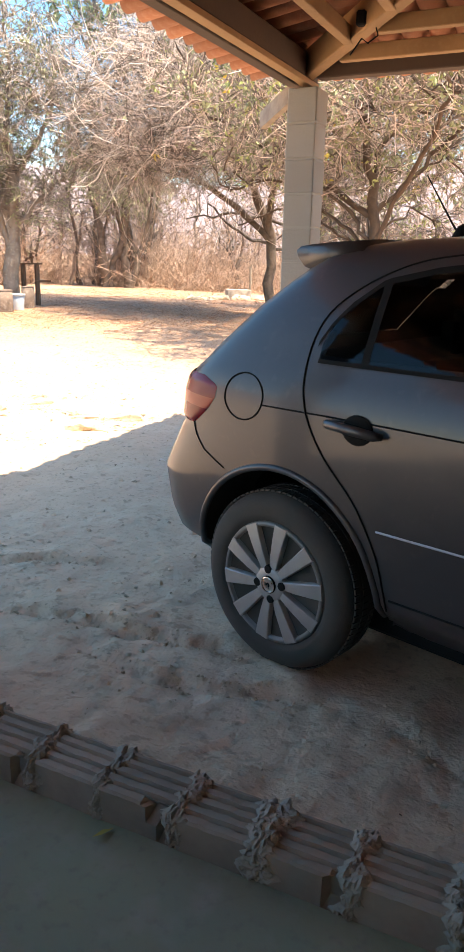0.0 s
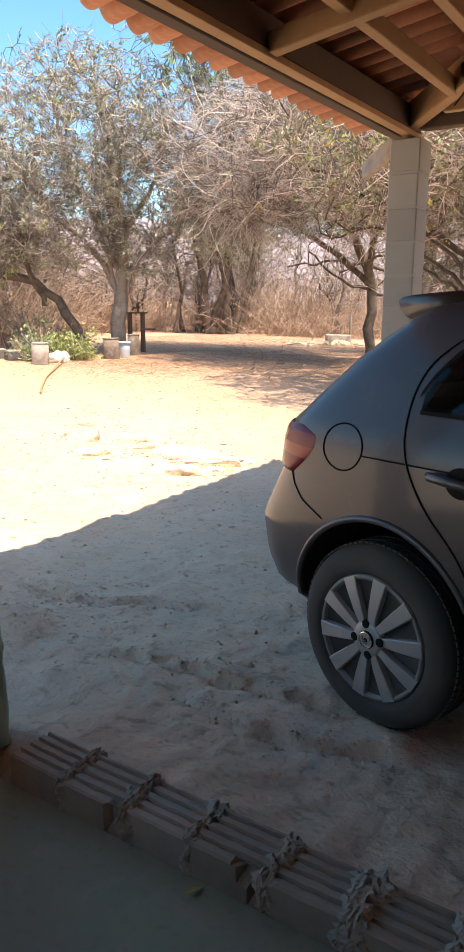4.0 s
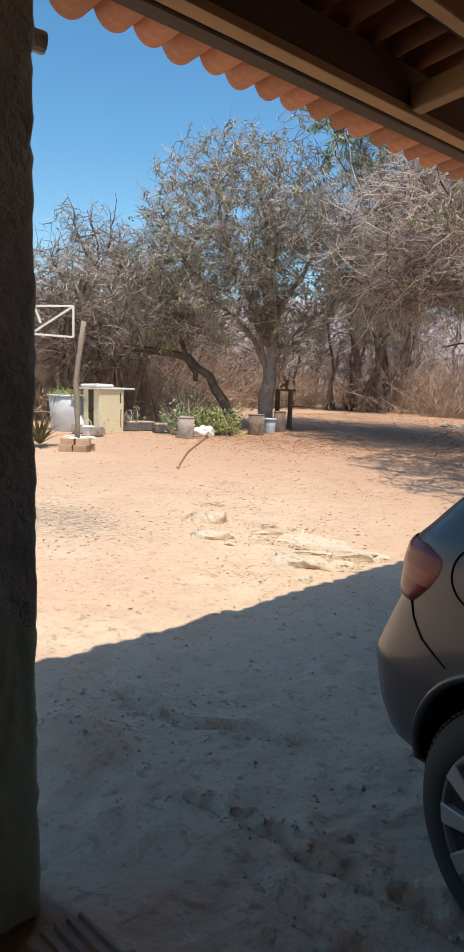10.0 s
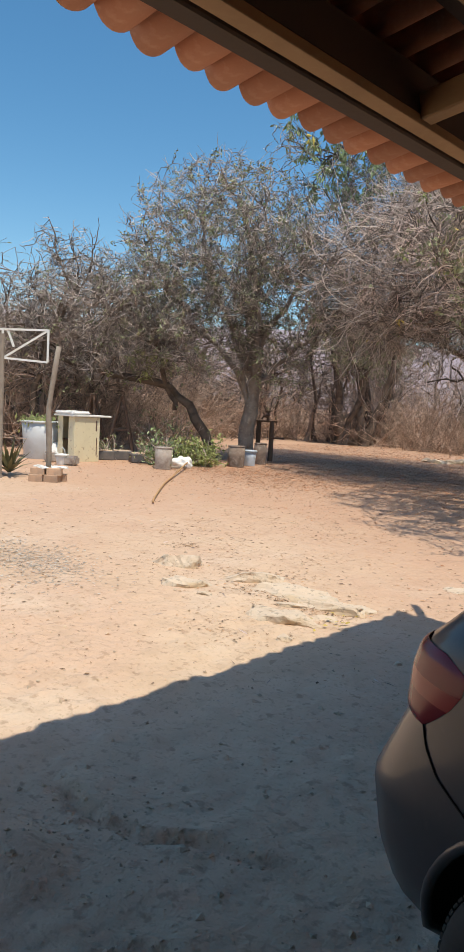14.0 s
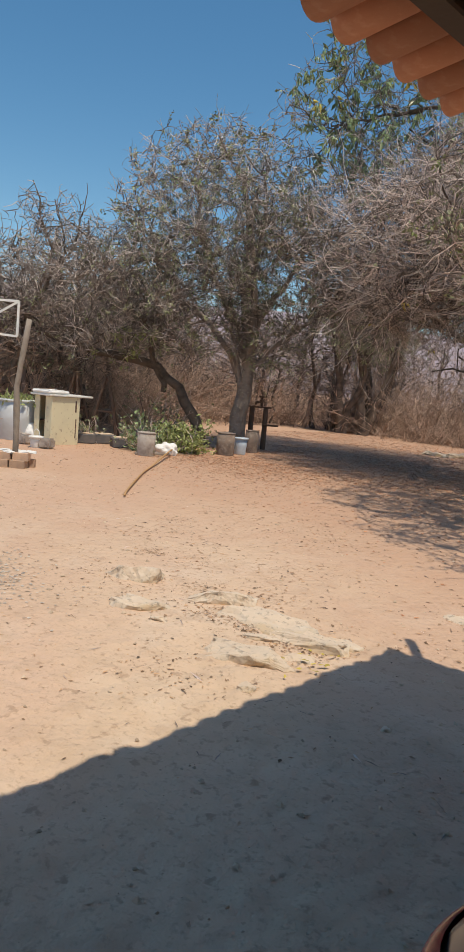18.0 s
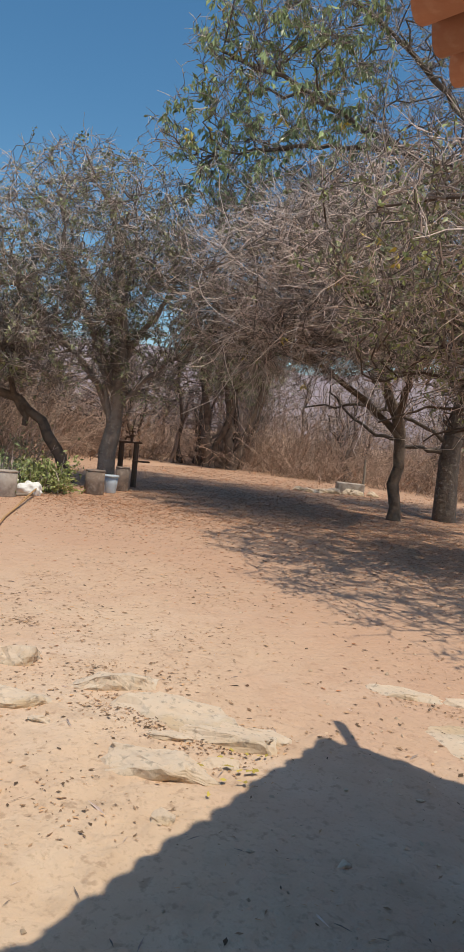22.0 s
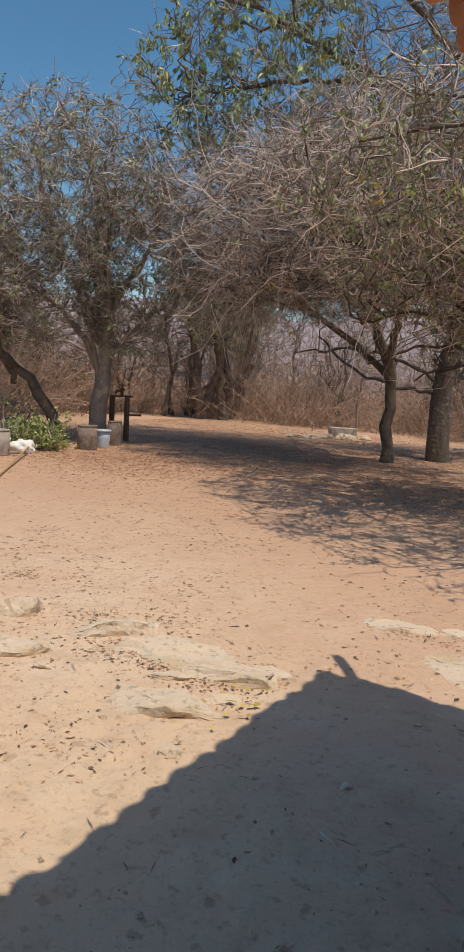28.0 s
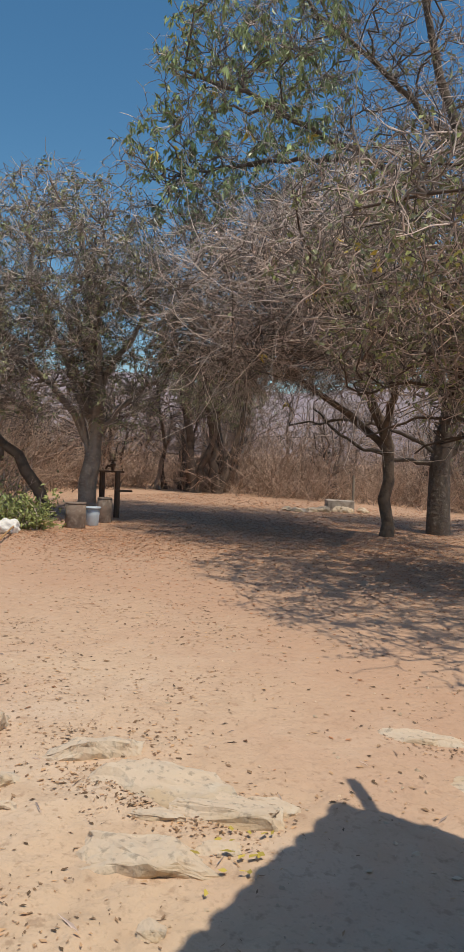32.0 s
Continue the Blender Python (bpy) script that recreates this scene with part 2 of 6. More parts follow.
M["cream"] = material("cream_painted_metal", (0.74, 0.67, 0.46), 0.5, spots=[(3, 0.5, 0.7, (0.6, 0.52, 0.36), 0.5, 5), (14, 0.62, 0.72, (0.3, 0.2, 0.12), 0.6, 5)])
M["tub"] = material("grey_white_tub", (0.55, 0.57, 0.58), 0.5, spots=[(4, 0.45, 0.7, (0.42, 0.42, 0.4), 0.6, 5)])
M["pot"] = material("weathered_concrete", (0.42, 0.36, 0.31), 0.95, spots=[(6, 0.45, 0.65, (0.22, 0.17, 0.14), 0.8, 6), (20, 0.5, 0.7, (0.5, 0.44, 0.38), 0.5, 4)], bump=[(20, 0.6, 0.01)])
M["brown_pot"] = material("stained_brown_concrete", (0.25, 0.185, 0.145), 0.95, spots=[(5, 0.45, 0.65, (0.13, 0.10, 0.085), 0.8, 6), (14, 0.52, 0.7, (0.38, 0.32, 0.27), 0.6, 5)], bump=[(20, 0.6, 0.01)])
M["dark_pot"] = material("dark_stained_concrete", (0.12, 0.115, 0.115), 0.9, spots=[(8, 0.45, 0.7, (0.2, 0.17, 0.15), 0.6, 5)], bump=[(20, 0.6, 0.01)])
M["blue"] = material("pale_blue_plastic", (0.50, 0.58, 0.66), 0.5, spots=[(8, 0.5, 0.75, (0.4, 0.38, 0.36), 0.5, 5)])
M["wood_post"] = material("weathered_post", (0.30, 0.25, 0.20), 0.95, spots=[(9, 0.45, 0.7, (0.19, 0.15, 0.12), 0.7, 5)], bump=[(30, 0.6, 0.01)])
M["rust"] = material("rusty_iron", (0.14, 0.085, 0.058), 0.85, spots=[(14, 0.5, 0.75, (0.2, 0.1, 0.055), 0.6, 5)], bump=[(50, 0.4, 0.004)])
M["ash"] = material("grey_ash", (0.44, 0.385, 0.32), 0.95, alpha_vary=0.4)
M["hose"] = material("ochre_hose", (0.47, 0.27, 0.12), 0.6)
M["bag"] = material("white_sack", (0.8, 0.79, 0.76), 0.7, bump=[(12, 0.8, 0.03)])
M["agave"] = material("agave_leaf", (0.16, 0.15, 0.07), 0.6, alpha_vary=0.35)
M["grey_pipe"] = material("grey_pvc", (0.42, 0.41, 0.39), 0.5, spots=[(10, 0.5, 0.8, (0.3, 0.28, 0.25), 0.5, 4)])


# ---------------------------------------------------------------- mesh helpers
def mesh_np(name, verts, faces, mat, smooth=True):
    """verts (n, 3); faces: list of arrays (m, k), k = 3 or 4."""
    me = bpy.data.meshes.new(name)
    verts = np.asarray(verts, dtype=np.float32)
    me.vertices.add(len(verts))
    me.vertices.foreach_set("co", verts.ravel())
    faces = [np.asarray(f, dtype=np.int32) for f in faces if len(f)]
    total = sum(f.size for f in faces)
    me.loops.add(total)
    me.loops.foreach_set("vertex_index", np.concatenate([f.ravel() for f in faces]))
    sizes = np.concatenate([np.full(len(f), f.shape[1], dtype=np.int32) for f in faces])
    me.polygons.add(len(sizes))
    me.polygons.foreach_set("loop_start", np.concatenate([[0], np.cumsum(sizes)[:-1]]).astype(np.int32))
    me.polygons.foreach_set("use_smooth", np.full(len(sizes), smooth))
    me.update(calc_edges=True)
    me.validate()
    me.materials.append(mat)
    return me


def part(name, bm, mat, parent=None, label="", smooth=False):
    """A bmesh (or a mesh) as ONE mesh object under parent."""
    if isinstance(bm, bmesh.types.BMesh):
        bmesh.ops.recalc_face_normals(bm, faces=bm.faces)
        me = bpy.data.meshes.new(name)
        for f in bm.faces:
            f.smooth = smooth
        bm.to_mesh(me)
        bm.free()
        me.materials.append(mat)
    else:
        me = bm
    ob = new(name, me)
    if parent is not None:
        ob.parent = parent
    return tagged(ob, label)


def box(sx, sy, sz, bevel=0.0, at=(0, 0, 0), bm=None, segs=1):
    """A box with its base centre at `at`."""
    own = bm is None
    bm = bmesh.new() if own else bm
    r = bmesh.ops.create_cube(bm, size=1.0)
    vs = r["verts"]
    for v in vs:
        v.co = Vector((at[0] + v.co.x * sx, at[1] + v.co.y * sy, at[2] + (v.co.z + 0.5) * sz))
    if bevel:
        es = list({e for v in vs for e in v.link_edges})
        bmesh.ops.bevel(bm, geom=es, offset=bevel, segments=segs, affect="EDGES")
    return bm


def rough_up(bm, amount, scale=4.0, seed=0.0):
    for v in bm.verts:
        n = noise.noise_vector(v.co * scale + Vector((seed, seed * 1.7, 0)))
        v.co += n * amount
    return bm


def tube(points, radii, sides=6, bm=None, cap=True):
    """A tube along points."""
    own = bm is None
    bm = bmesh.new() if own else bm
    pts = [Vector(p) for p in points]
    if not hasattr(radii, "__len__"):
        radii = [radii] * len(pts)
    rings, side = [], None
    for i, p in enumerate(pts):
        t = (pts[min(i + 1, len(pts) - 1)] - pts[max(i - 1, 0)]).normalized()
        if side is None:
            side = t.orthogonal().normalized()
        side = (side - t * side.dot(t)).normalized()
        up = t.cross(side)
        rings.append([bm.verts.new(p + radii[i] * (math.cos(a) * side + math.sin(a) * up)) for a in (2 * math.pi * k / sides for k in range(sides))])
    for a, b in zip(rings, rings[1:]):
        for k in range(sides):
            bm.faces.new((a[k], a[(k + 1) % sides], b[(k + 1) % sides], b[k]))
    if cap:
        bm.faces.new(rings[0][::-1])
        bm.faces.new(rings[-1])
    return bm


def lathe(profile, segs=20, bm=None, at=(0, 0, 0)):
    """Profile of (radius, height) turned about z."""
    own = bm is None
    bm = bmesh.new() if own else bm
    rings = []
    for r, z in profile:
        rings.append([bm.verts.new((at[0] + r * math.cos(2 * math.pi * k / segs), at[1] + r * math.sin(2 * math.pi * k / segs), at[2] + z)) for k in range(segs)])
    for a, b in zip(rings, rings[1:]):
        for k in range(segs):
            bm.faces.new((a[k], a[(k + 1) % segs], b[(k + 1) % segs], b[k]))
    if profile[0][0] > 1e-4:
        bm.faces.new(rings[0][::-1])
    if profile[-1][0] > 1e-4:
        bm.faces.new(rings[-1])
    return bm


def thing(name, m, label, category, group="", kind=""):
    ob = new(name)
    ob.empty_display_size = 0.1
    ob.matrix_world = m
    return tagged(ob, label, category, group, kind)


# ---------------------------------------------------------------- ground
def ground_z(x, y):
    """Height of the yard, with its small unevenness."""
    z = slope_z(x, y)
    far = min(1.0, max(0.0, (math.hypot(x, y) - 2) / 12))
    z -= 0.038 * math.exp(-((x + 3.1) / 1.5) ** 2 - ((y - 3.1) / 2.0) ** 2)
    z += 0.012 * noise.noise(Vector((x * 0.8, y * 0.8, 0))) + (0.012 + 0.05 * far) * noise.noise(Vector((x * 0.25, y * 0.25, 3)))
    return z


# broken edges of the trodden crust: x, y along them and the drop
LEDGES = [((-1.9, -1.64, -1.5, -1.35, -1.19, -1.06, -0.85), (2.0, 2.05, 2.08, 2.08, 2.08, 2.11, 2.11), 0.040),
          ((-1.45, -1.25, -1.13, -1.0, -0.89, -0.77, -0.6), (1.9, 1.88, 1.85, 1.87, 1.88, 1.92, 1.97), 0.028),
          ((-0.42, -0.26, -0.12), (1.94, 1.91, 1.83), 0.020),
          ((-2.75, -2.5, -2.25, -2.12, -1.9), (2.35, 2.3, 2.33, 2.45, 2.55), 0.032)]


def ground_relief(x, y):
    z = ground_z(x, y)
    d = math.hypot((x + 2.45) / 0.34, (y - 1.93) / 0.22)
    if d < 1:
        z += 0.075 * (1 - d * d) ** 1.5
    if -1.75 < x < 1.3 and 1.385 < y < 1.8:
        bank = max(0.0, 1 - (y - 1.39) / (0.26 + 0.12 * noise.noise(Vector((x * 2.3, 0, 8)))))
        z += (0.082 + 0.012 * noise.noise(Vector((x * 5, y * 5, 6))) - z) * bank ** 0.8 * min(1.0, (x + 1.75) / 0.25)
    if x > -4.6 and y < 5.6:
        z += 0.016 * noise.noise(Vector((x * 3.1, y * 3.1, 7))) + 0.012 * noise.noise(Vector((x * 8, y * 8, 2)))
        lump = noise.noise(Vector((x * 17, y * 17, 4)))
        patch = max(0.0, min(1.0, 0.55 + 1.5 * noise.noise(Vector((x * 1.3, y * 1.3, 9)))))
        z += 0.017 * patch * max(0.0, lump) + 0.004 * noise.noise(Vector((x * 40, y * 40, 1)))
        for xs, ys, drop in LEDGES:
            if xs[0] - 0.1 < x < xs[-1] + 0.1:
                c = y - float(np.interp(x, xs, ys)) + 0.035 * noise.noise(Vector((x * 9, drop * 90, 5))) + 0.02 * noise.noise(Vector((x * 25, drop * 90, 5)))
                fade = max(0.0, min(1.0, (x - xs[0] + 0.1) / 0.2, (xs[-1] + 0.1 - x) / 0.2)) * (0.6 + 0.9 * noise.noise(Vector((x * 4, drop * 50, 2))))
                if -0.07 < c < 0.26:
                    z += drop * fade * (-1.2 * max(0.0, 1 - abs(c + 0.015) / 0.04) + max(0.0, min(1.0, c / 0.025)) * (1 - max(0.0, c) / 0.26))
    return z


def axis(*spans):
    out = []
    for a, b, n in spans:
        out += list(np.linspace(a, b, n, endpoint=False))
    return out + [spans[-1][1]]


gxs = axis((-900, -120, 5), (-120, -40, 12), (-40, -16, 24), (-16, -5, 60), (-5, 1.2, 250), (1.2, 20, 18), (20, 120, 8), (120, 900, 5))
gys = axis((-900, -80, 5), (-80, -8, 12), (-8, 1.40, 40), (1.40, 6, 190), (6, 7, 12), (7, 16, 60), (16, 40, 40), (40, 120, 12), (120, 900, 6))
verts = np.empty((len(gxs), len(gys), 3))
for i, x in enumerate(gxs):
    for j, y in enumerate(gys):
        z = ground_relief(x, y)
        if y < 1.39 and x > -1.80:
            z = min(z, 0.0) - 0.25
        elif y < 1.39 and x > -2.2:
            z -= 0.10
        verts[i, j] = x, y, z
ni, nj = len(gxs), len(gys)
ii, jj = np.meshgrid(np.arange(ni - 1), np.arange(nj - 1), indexing="ij")
a = (ii * nj + jj).ravel()
quads = np.stack([a, a + nj, a + nj + 1, a + 1], 1)
tagged(new("ground", mesh_np("ground", verts.reshape(-1, 3), [quads], M["dirt"])), "dry bare earth yard, tan to reddish, with scattered litter", "ground", kind="structure")

# ---------------------------------------------------------------- porch, kerb, pillar
PY = 1.245
porch = tagged(part("porch_floor", box(5.2, 4.45, 0.2, at=(0.86, PY - 2.225, -0.2)), M["cement"]), "smooth grey-green cement porch floor", "floor", kind="structure")

kerb = thing("kerb", pose(0, 0, 0), "low kerb of hollow clay bricks in rough mortar", "kerb", kind="structure")


def kerb_brick(seed=0.0, chip=0.0):
    """A worn hollow clay brick lying flat, with grooves along its top and broken ends."""
    bm = bmesh.new()
    w, h, L, n = 0.155, 0.105, 0.203, 15
    prof = [(-w / 2, 0.0), (-w / 2, h * 0.5), (-w / 2, h - 0.006), (-w / 2 + 0.006, h)]
    for k in range(4):
        c = -w / 2 + 0.024 + k * 0.034
        prof += [(c, h), (c + 0.004, h - 0.010), (c + 0.013, h - 0.010), (c + 0.017, h)]
    prof += [(w / 2 - 0.005, h), (w / 2, h - 0.006), (w / 2, 0.0)]
    rings = []
    for i in range(n):
        ring = []
        for y, z in prof:
            p = Vector((-L / 2 + L * i / (n - 1), y, z))
            q = p + 0.002 * noise.noise_vector(p * 45 + Vector((seed, 0, 0))) * (z > 0)
            q.z -= (z > 0.05) * 0.005 * max(0.0, noise.noise(Vector((p.x * 22, p.y * 30, seed))))
            if y < -0.06 and z > 0.04 and p.x > L / 2 - 0.05 * (1 + noise.noise(Vector((z * 40, seed, 0)))):
                q.y += 0.03 * chip
                q.z -= 0.012 * chip
            ring.append(bm.verts.new(q))
        rings.append(ring)
    m = len(prof)
    for a, b in zip(rings, rings[1:]):
        for k in range(m):
            bm.faces.new((a[k], a[(k + 1) % m], b[(k + 1) % m], b[k]))
    bm.faces.new(rings[0][::-1])
    bm.faces.new(rings[-1])
    return bm


brick = part("brick", kerb_brick(), M["clay_brick"], kerb)
brick_me = brick.data
worn = [brick_me]
for k, chip in ((1, 1.0), (2, 0.0), (3, 0.7)):
    bm = kerb_brick(k * 7.7, chip)
    bmesh.ops.recalc_face_normals(bm, faces=bm.faces)
    me = bpy.data.meshes.new("brick")
    bm.to_mesh(me)
    bm.free()
    me.materials.append(M["clay_brick"])
    worn.append(me)
rb = random.Random(4)
for k in range(12):
    x = -1.475 + 0.215 * k
    ob = brick if k == 0 else new("brick", worn[k * 3 % 4])
    ob.parent = kerb
    ob.matrix_world = pose(x, PY + 0.078, -0.012 + rb.uniform(-0.006, 0.004), rb.uniform(-2, 2), rb.uniform(-1.5, 1.5), rb.uniform(-2.5, 2.5))
    bm = bmesh.new()
    path = [(-0.0735, -0.05 + 0.005 * q, -1.0, 0.0) for q in range(17)] + [(-0.07, 0.037, -0.7, 0.7)] + [(-0.06 + 0.0046 * q, 0.038, 0.0, 1.0) for q in range(30)] + [(0.08, 0.037, 0.7, 0.7)] + [(0.0815, 0.03 - 0.01 * q, 1.0, 0.0) for q in range(4)]
    size = rb.uniform(0.7, 1.25)
    grid = []
    for q, (y, z, ny, nz) in enumerate(path):
        wide = size * (0.031 + 0.034 * noise.noise(Vector((q * 0.105, k * 7.3, 1))) + 0.014 * noise.noise(Vector((q * 0.45, k * 7.3, 4))))
        mid = 0.014 * noise.noise(Vector((q * 0.085, k * 3.7, 8)))
        row = []
        for c in range(15):
            u = c / 7 - 1
            p = Vector((mid + u * max(0.012, wide), y, z))
            rough = noise.noise(p * 60 + Vector((k * 5, 0, 0))) + 0.8 * noise.noise(p * 140 + Vector((0, k * 5, 0))) + 0.3 * noise.noise(p * 300)
            lift = (1 - abs(u) ** 3) * max(0.002, 0.012 + 0.013 * rough) - 0.004
            row.append(bm.verts.new((p.x + 0.004 * rough, y + ny * lift, z + nz * lift)))
        grid.append(row)
    for a, b in zip(grid, grid[1:]):
        for c in range(14):
            bm.faces.new((a[c], a[c + 1], b[c + 1], b[c]))
    ob = part("mortar", bm, M["mortar"], kerb, "rough crumbly mortar squeezed from the joint")
    ob.matrix_world = pose(x + 0.107, PY + 0.074, 0.055)

bm = bmesh.new()
zz = np.linspace(0.0, 2.62, 96)
ring_n = 56
rings = []
for z in zz:
    ring = []
    for k in range(ring_n):
        a = 2 * math.pi * k / ring_n
        c, s = math.cos(a), math.sin(a)
        e = 8.0
        rr = 1.0 / (abs(c) ** e + abs(s) ** e) ** (1 / e)
        flare = 0.006 * max(0.0, 1 - z / 0.6)
        p = Vector((-1.825 + c * rr * (0.085 + flare), 1.318 + s * rr * (0.068 + flare), z))
        p += 0.004 * noise.noise_vector(p * 6) + 0.005 * noise.noise_vector(p * 17) + 0.005 * noise.noise_vector(p * 38)
        ring.append(bm.verts.new(p))
    rings.append(ring)
for a, b in zip(rings, rings[1:]):
    for k in range(ring_n):
        bm.faces.new((a[k], a[(k + 1) % ring_n], b[(k + 1) % ring_n], b[k]))
bm.faces.new(rings[-1])
for f in bm.faces:
    c = f.calc_center_median()
    if c.z < 0.76 + 0.05 * noise.noise(c * 11):
        f.material_index = 1
pillar = part("porch_pillar", bm, M["plaster"], smooth=True)
pillar.data.materials.append(M["green_paint"])
tagged(pillar, "roughly plastered grey pillar with worn green paint at its foot", "pillar", kind="structure")
par = thing("parapet_wall", pose(0, 0, 0), "low rendered parapet wall with worn green top", "low wall", kind="structure")
bm = box(0.178, 4.02, 0.50, 0.008, at=(-1.825, PY - 1.995, 0))
part("wall_body", bm, M["green_paint"], par)
part("wall_top", box(0.19, 4.0, 0.02, 0.006, at=(-1.825, PY - 2.004, 0.50)), M["green_paint"], par, "worn pale green coping")

# far corner column of concrete blocks
CX, CY = -1.765, 4.665
col = thing("block_column", pose(CX, CY, 0), "square column of bare grey concrete blocks", "column", kind="structure")
me_block = part("block", box(0.19, 0.19, 0.19, 0.006), M["block"], col)
z = slope_z(CX, CY) - 0.08
k = 0
while z < 2.26:
    ob = me_block if k == 0 else new("block", me_block.data)
    ob.parent = col
    ob.matrix_basis = pose(rb.uniform(-0.003, 0.003), rb.uniform(-0.003, 0.003), z, 0, 0, rb.uniform(-0.8, 0.8))
    z += 0.2
    k += 1
part("joint", box(0.180, 0.180, 2.34, at=(0, 0, -0.05)), M["block"], col, "recessed mortar joints")

# ---------------------------------------------------------------- roof
S, EX, EY, EZ, P = 0.165, -2.308, 5.215, 2.492, 0.152
ANG = math.degrees(math.atan(S))
roof = thing("tiled_roof", pose(0, 0, 0), "clay tile hip roof on timber beams over porch and car", "roof", kind="structure")


def tile_arrays(up):
    """A curved clay tile, 0.42 m long; up: it opens upwards."""
    n, t, L = 13, 0.011, 0.42
    v, f = [], []
    for x, r in ((0.0, 0.084), (L, 0.070)):
        for th in (r, r - t):
            for k in range(n):
                a = math.radians(-82 + 164 * k / (n - 1))
                y, z = th * math.sin(a), th * math.cos(a) * 0.85
                v.append((x + (0.022 * math.sin(a) ** 2 if x == 0 else 0), y, (r * 0.85 - z) if up else z + 0.045))
    o0, i0, o1, i1 = 0, n, 2 * n, 3 * n
    for k in range(n - 1):
        f += [(o0 + k, o0 + k + 1, o1 + k + 1, o1 + k), (i0 + k + 1, i0 + k, i1 + k, i1 + k + 1), (o0 + k + 1, o0 + k, i0 + k, i0 + k + 1), (o1 + k, o1 + k + 1, i1 + k + 1, i1 + k)]
    f += [(o0, o1, i1, i0), (o0 + n - 1, i0 + n - 1, i1 + n - 1, o1 + n - 1)]
    return np.array(v), np.array(f)


TV = {u: tile_arrays(u) for u in (True, False)}
TM = {u: mesh_np("roof_tile", TV[u][0], [TV[u][1]], M["tile"]) for u in (True, False)}
rt = random.Random(7)
joined_v, joined_f, count = [], [], 0
places = []
y0 = 1.832
for k in range(-36, 23):
    y = y0 + k * P
    top = min(2.75, EX + (EY - y))
    r = 0
    while True:
        x = EX + 0.36 * r
        if x + 0.1 > top:
            break
        places.append((0, x, y, r))
        r += 1
for k in range(0, 33):
    x = EX + 0.08 + k * P
    r = 0
    while True:
        y = EY - 0.36 * r
        if y - 0.1 < EY - (x - EX):
            break
        places.append((1, x, y, r))
        r += 1
for side, x, y, r in places:
    if (x - EX) + (EY - y) < 0.17:
        continue
    lift = S * ((x - EX) if side == 0 else (EY - y)) + EZ + rt.uniform(-0.004, 0.004)
    wob = rt.uniform(-1.2, 1.2)
    for up in (True, False):
        sh = P / 2 if not up else 0.0
        dz = 0.0 if up else 0.022
        inset = 0.0 if up else 0.045
        jit = rt.uniform(-0.022, 0.016)
        if side == 0:
            m = pose(x + inset + jit, y + sh, lift + dz + 0.008, 0, -ANG + 0.9, wob)
        else:
            m = pose(x + sh, y - inset - jit, lift + dz + 0.008, 0, -ANG + 0.9, -90 + wob)
        near = (side == 0 and y > -0.6 and r < 4 and (up or r < 1)) or (side == 1 and r < 1 and up)
        if near:
            ob = new("roof_tile", TM[up])
            ob.parent = roof
            ob.matrix_basis = m
        else:
            v, f = TV[up]
            R3 = np.array(m.to_3x3())
            joined_v.append(v @ R3.T + np.array(m.translation))
            joined_f.append(f + count)
            count += len(v)
tiles = new("roof_tiles", mesh_np("roof_tiles", np.concatenate(joined_v), [np.concatenate(joined_f)], M["tile"]))
tiles.parent = roof
tagged(tiles, kind="stuff")
# hip capping tiles
for k in range(8):
    d = 0.40 * k + (0.34 if k == 0 else 0.0)
    x0, y0h = EX + d - 0.2, EY - d + 0.2
    ob = new("hip_tile", TM[False])
    ob.parent = roof
    ob.matrix_basis = pose(x0, y0h, EZ + S * max(d - 0.2, 0) + (0.10 if k else 0.075), 0, -math.degrees(math.atan(S / 1.414)) + 1, -45) @ Matrix.Diagonal((1.35, 1.35, 1.2, 1))

def beam(name, a, b, w, h, mat, label=""):
    """A squared timber from a to b (centres of its top edge)."""
    a, b = Vector(a), Vector(b)
    L = (b - a).length
    bm = box(L, w, h, min(w, h) * 0.08, at=(L / 2, 0, -h))
    ob = part(name, bm, mat, roof, label)
    d = (b - a).normalized()
    yaw = math.degrees(math.atan2(d.y, d.x))
    ob.matrix_basis = pose(*a, 0, -math.degrees(math.asin(d.z)), yaw)
    return ob

beam("eave_beam", (-1.79, -3.2, 2.53), (-1.79, 4.78, 2.53), 0.09, 0.14, M["dark_timber"], "thick dark brown eave beam")
beam("beam_strip", (-1.766, -3.2, 2.389), (-1.766, 4.78, 2.389), 0.062, 0.030, M["timber"], "paler strip under the beam")
beam("fascia_board", (-1.878, -3.2, 2.53), (-1.878, 4.90, 2.53), 0.075, 0.155, M["dark_timber"], "dark eave board")
beam("eave_beam", (-1.70, 4.66, 2.53), (2.6, 4.66, 2.53), 0.09, 0.14, M["dark_timber"], "thick brown eave beam")
zt = lambda x: EZ + S * (x - EX)
for y in (-1.87, -0.27, 1.33, 2.93):
    x1 = min(2.6, EX + EY - y)
    beam("rafter", (-1.745, y, 2.452), (x1, y, 2.452 + 0.155 * (x1 + 1.745)), 0.065, 0.085, M["timber"])
beam("hip_rafter", (-1.86, 4.74, zt(-1.86) - 0.04), (2.5, 0.4, zt(2.5) - 0.04), 0.075, 0.15, M["timber"], "orange-brown diagonal hip rafter")
beam("rafter_tail", (-1.90, 4.885, 2.475), (-2.41, 5.455, 2.383), 0.048, 0.115, M["wood_post"], "grey weathered rafter end jutting past the eave")
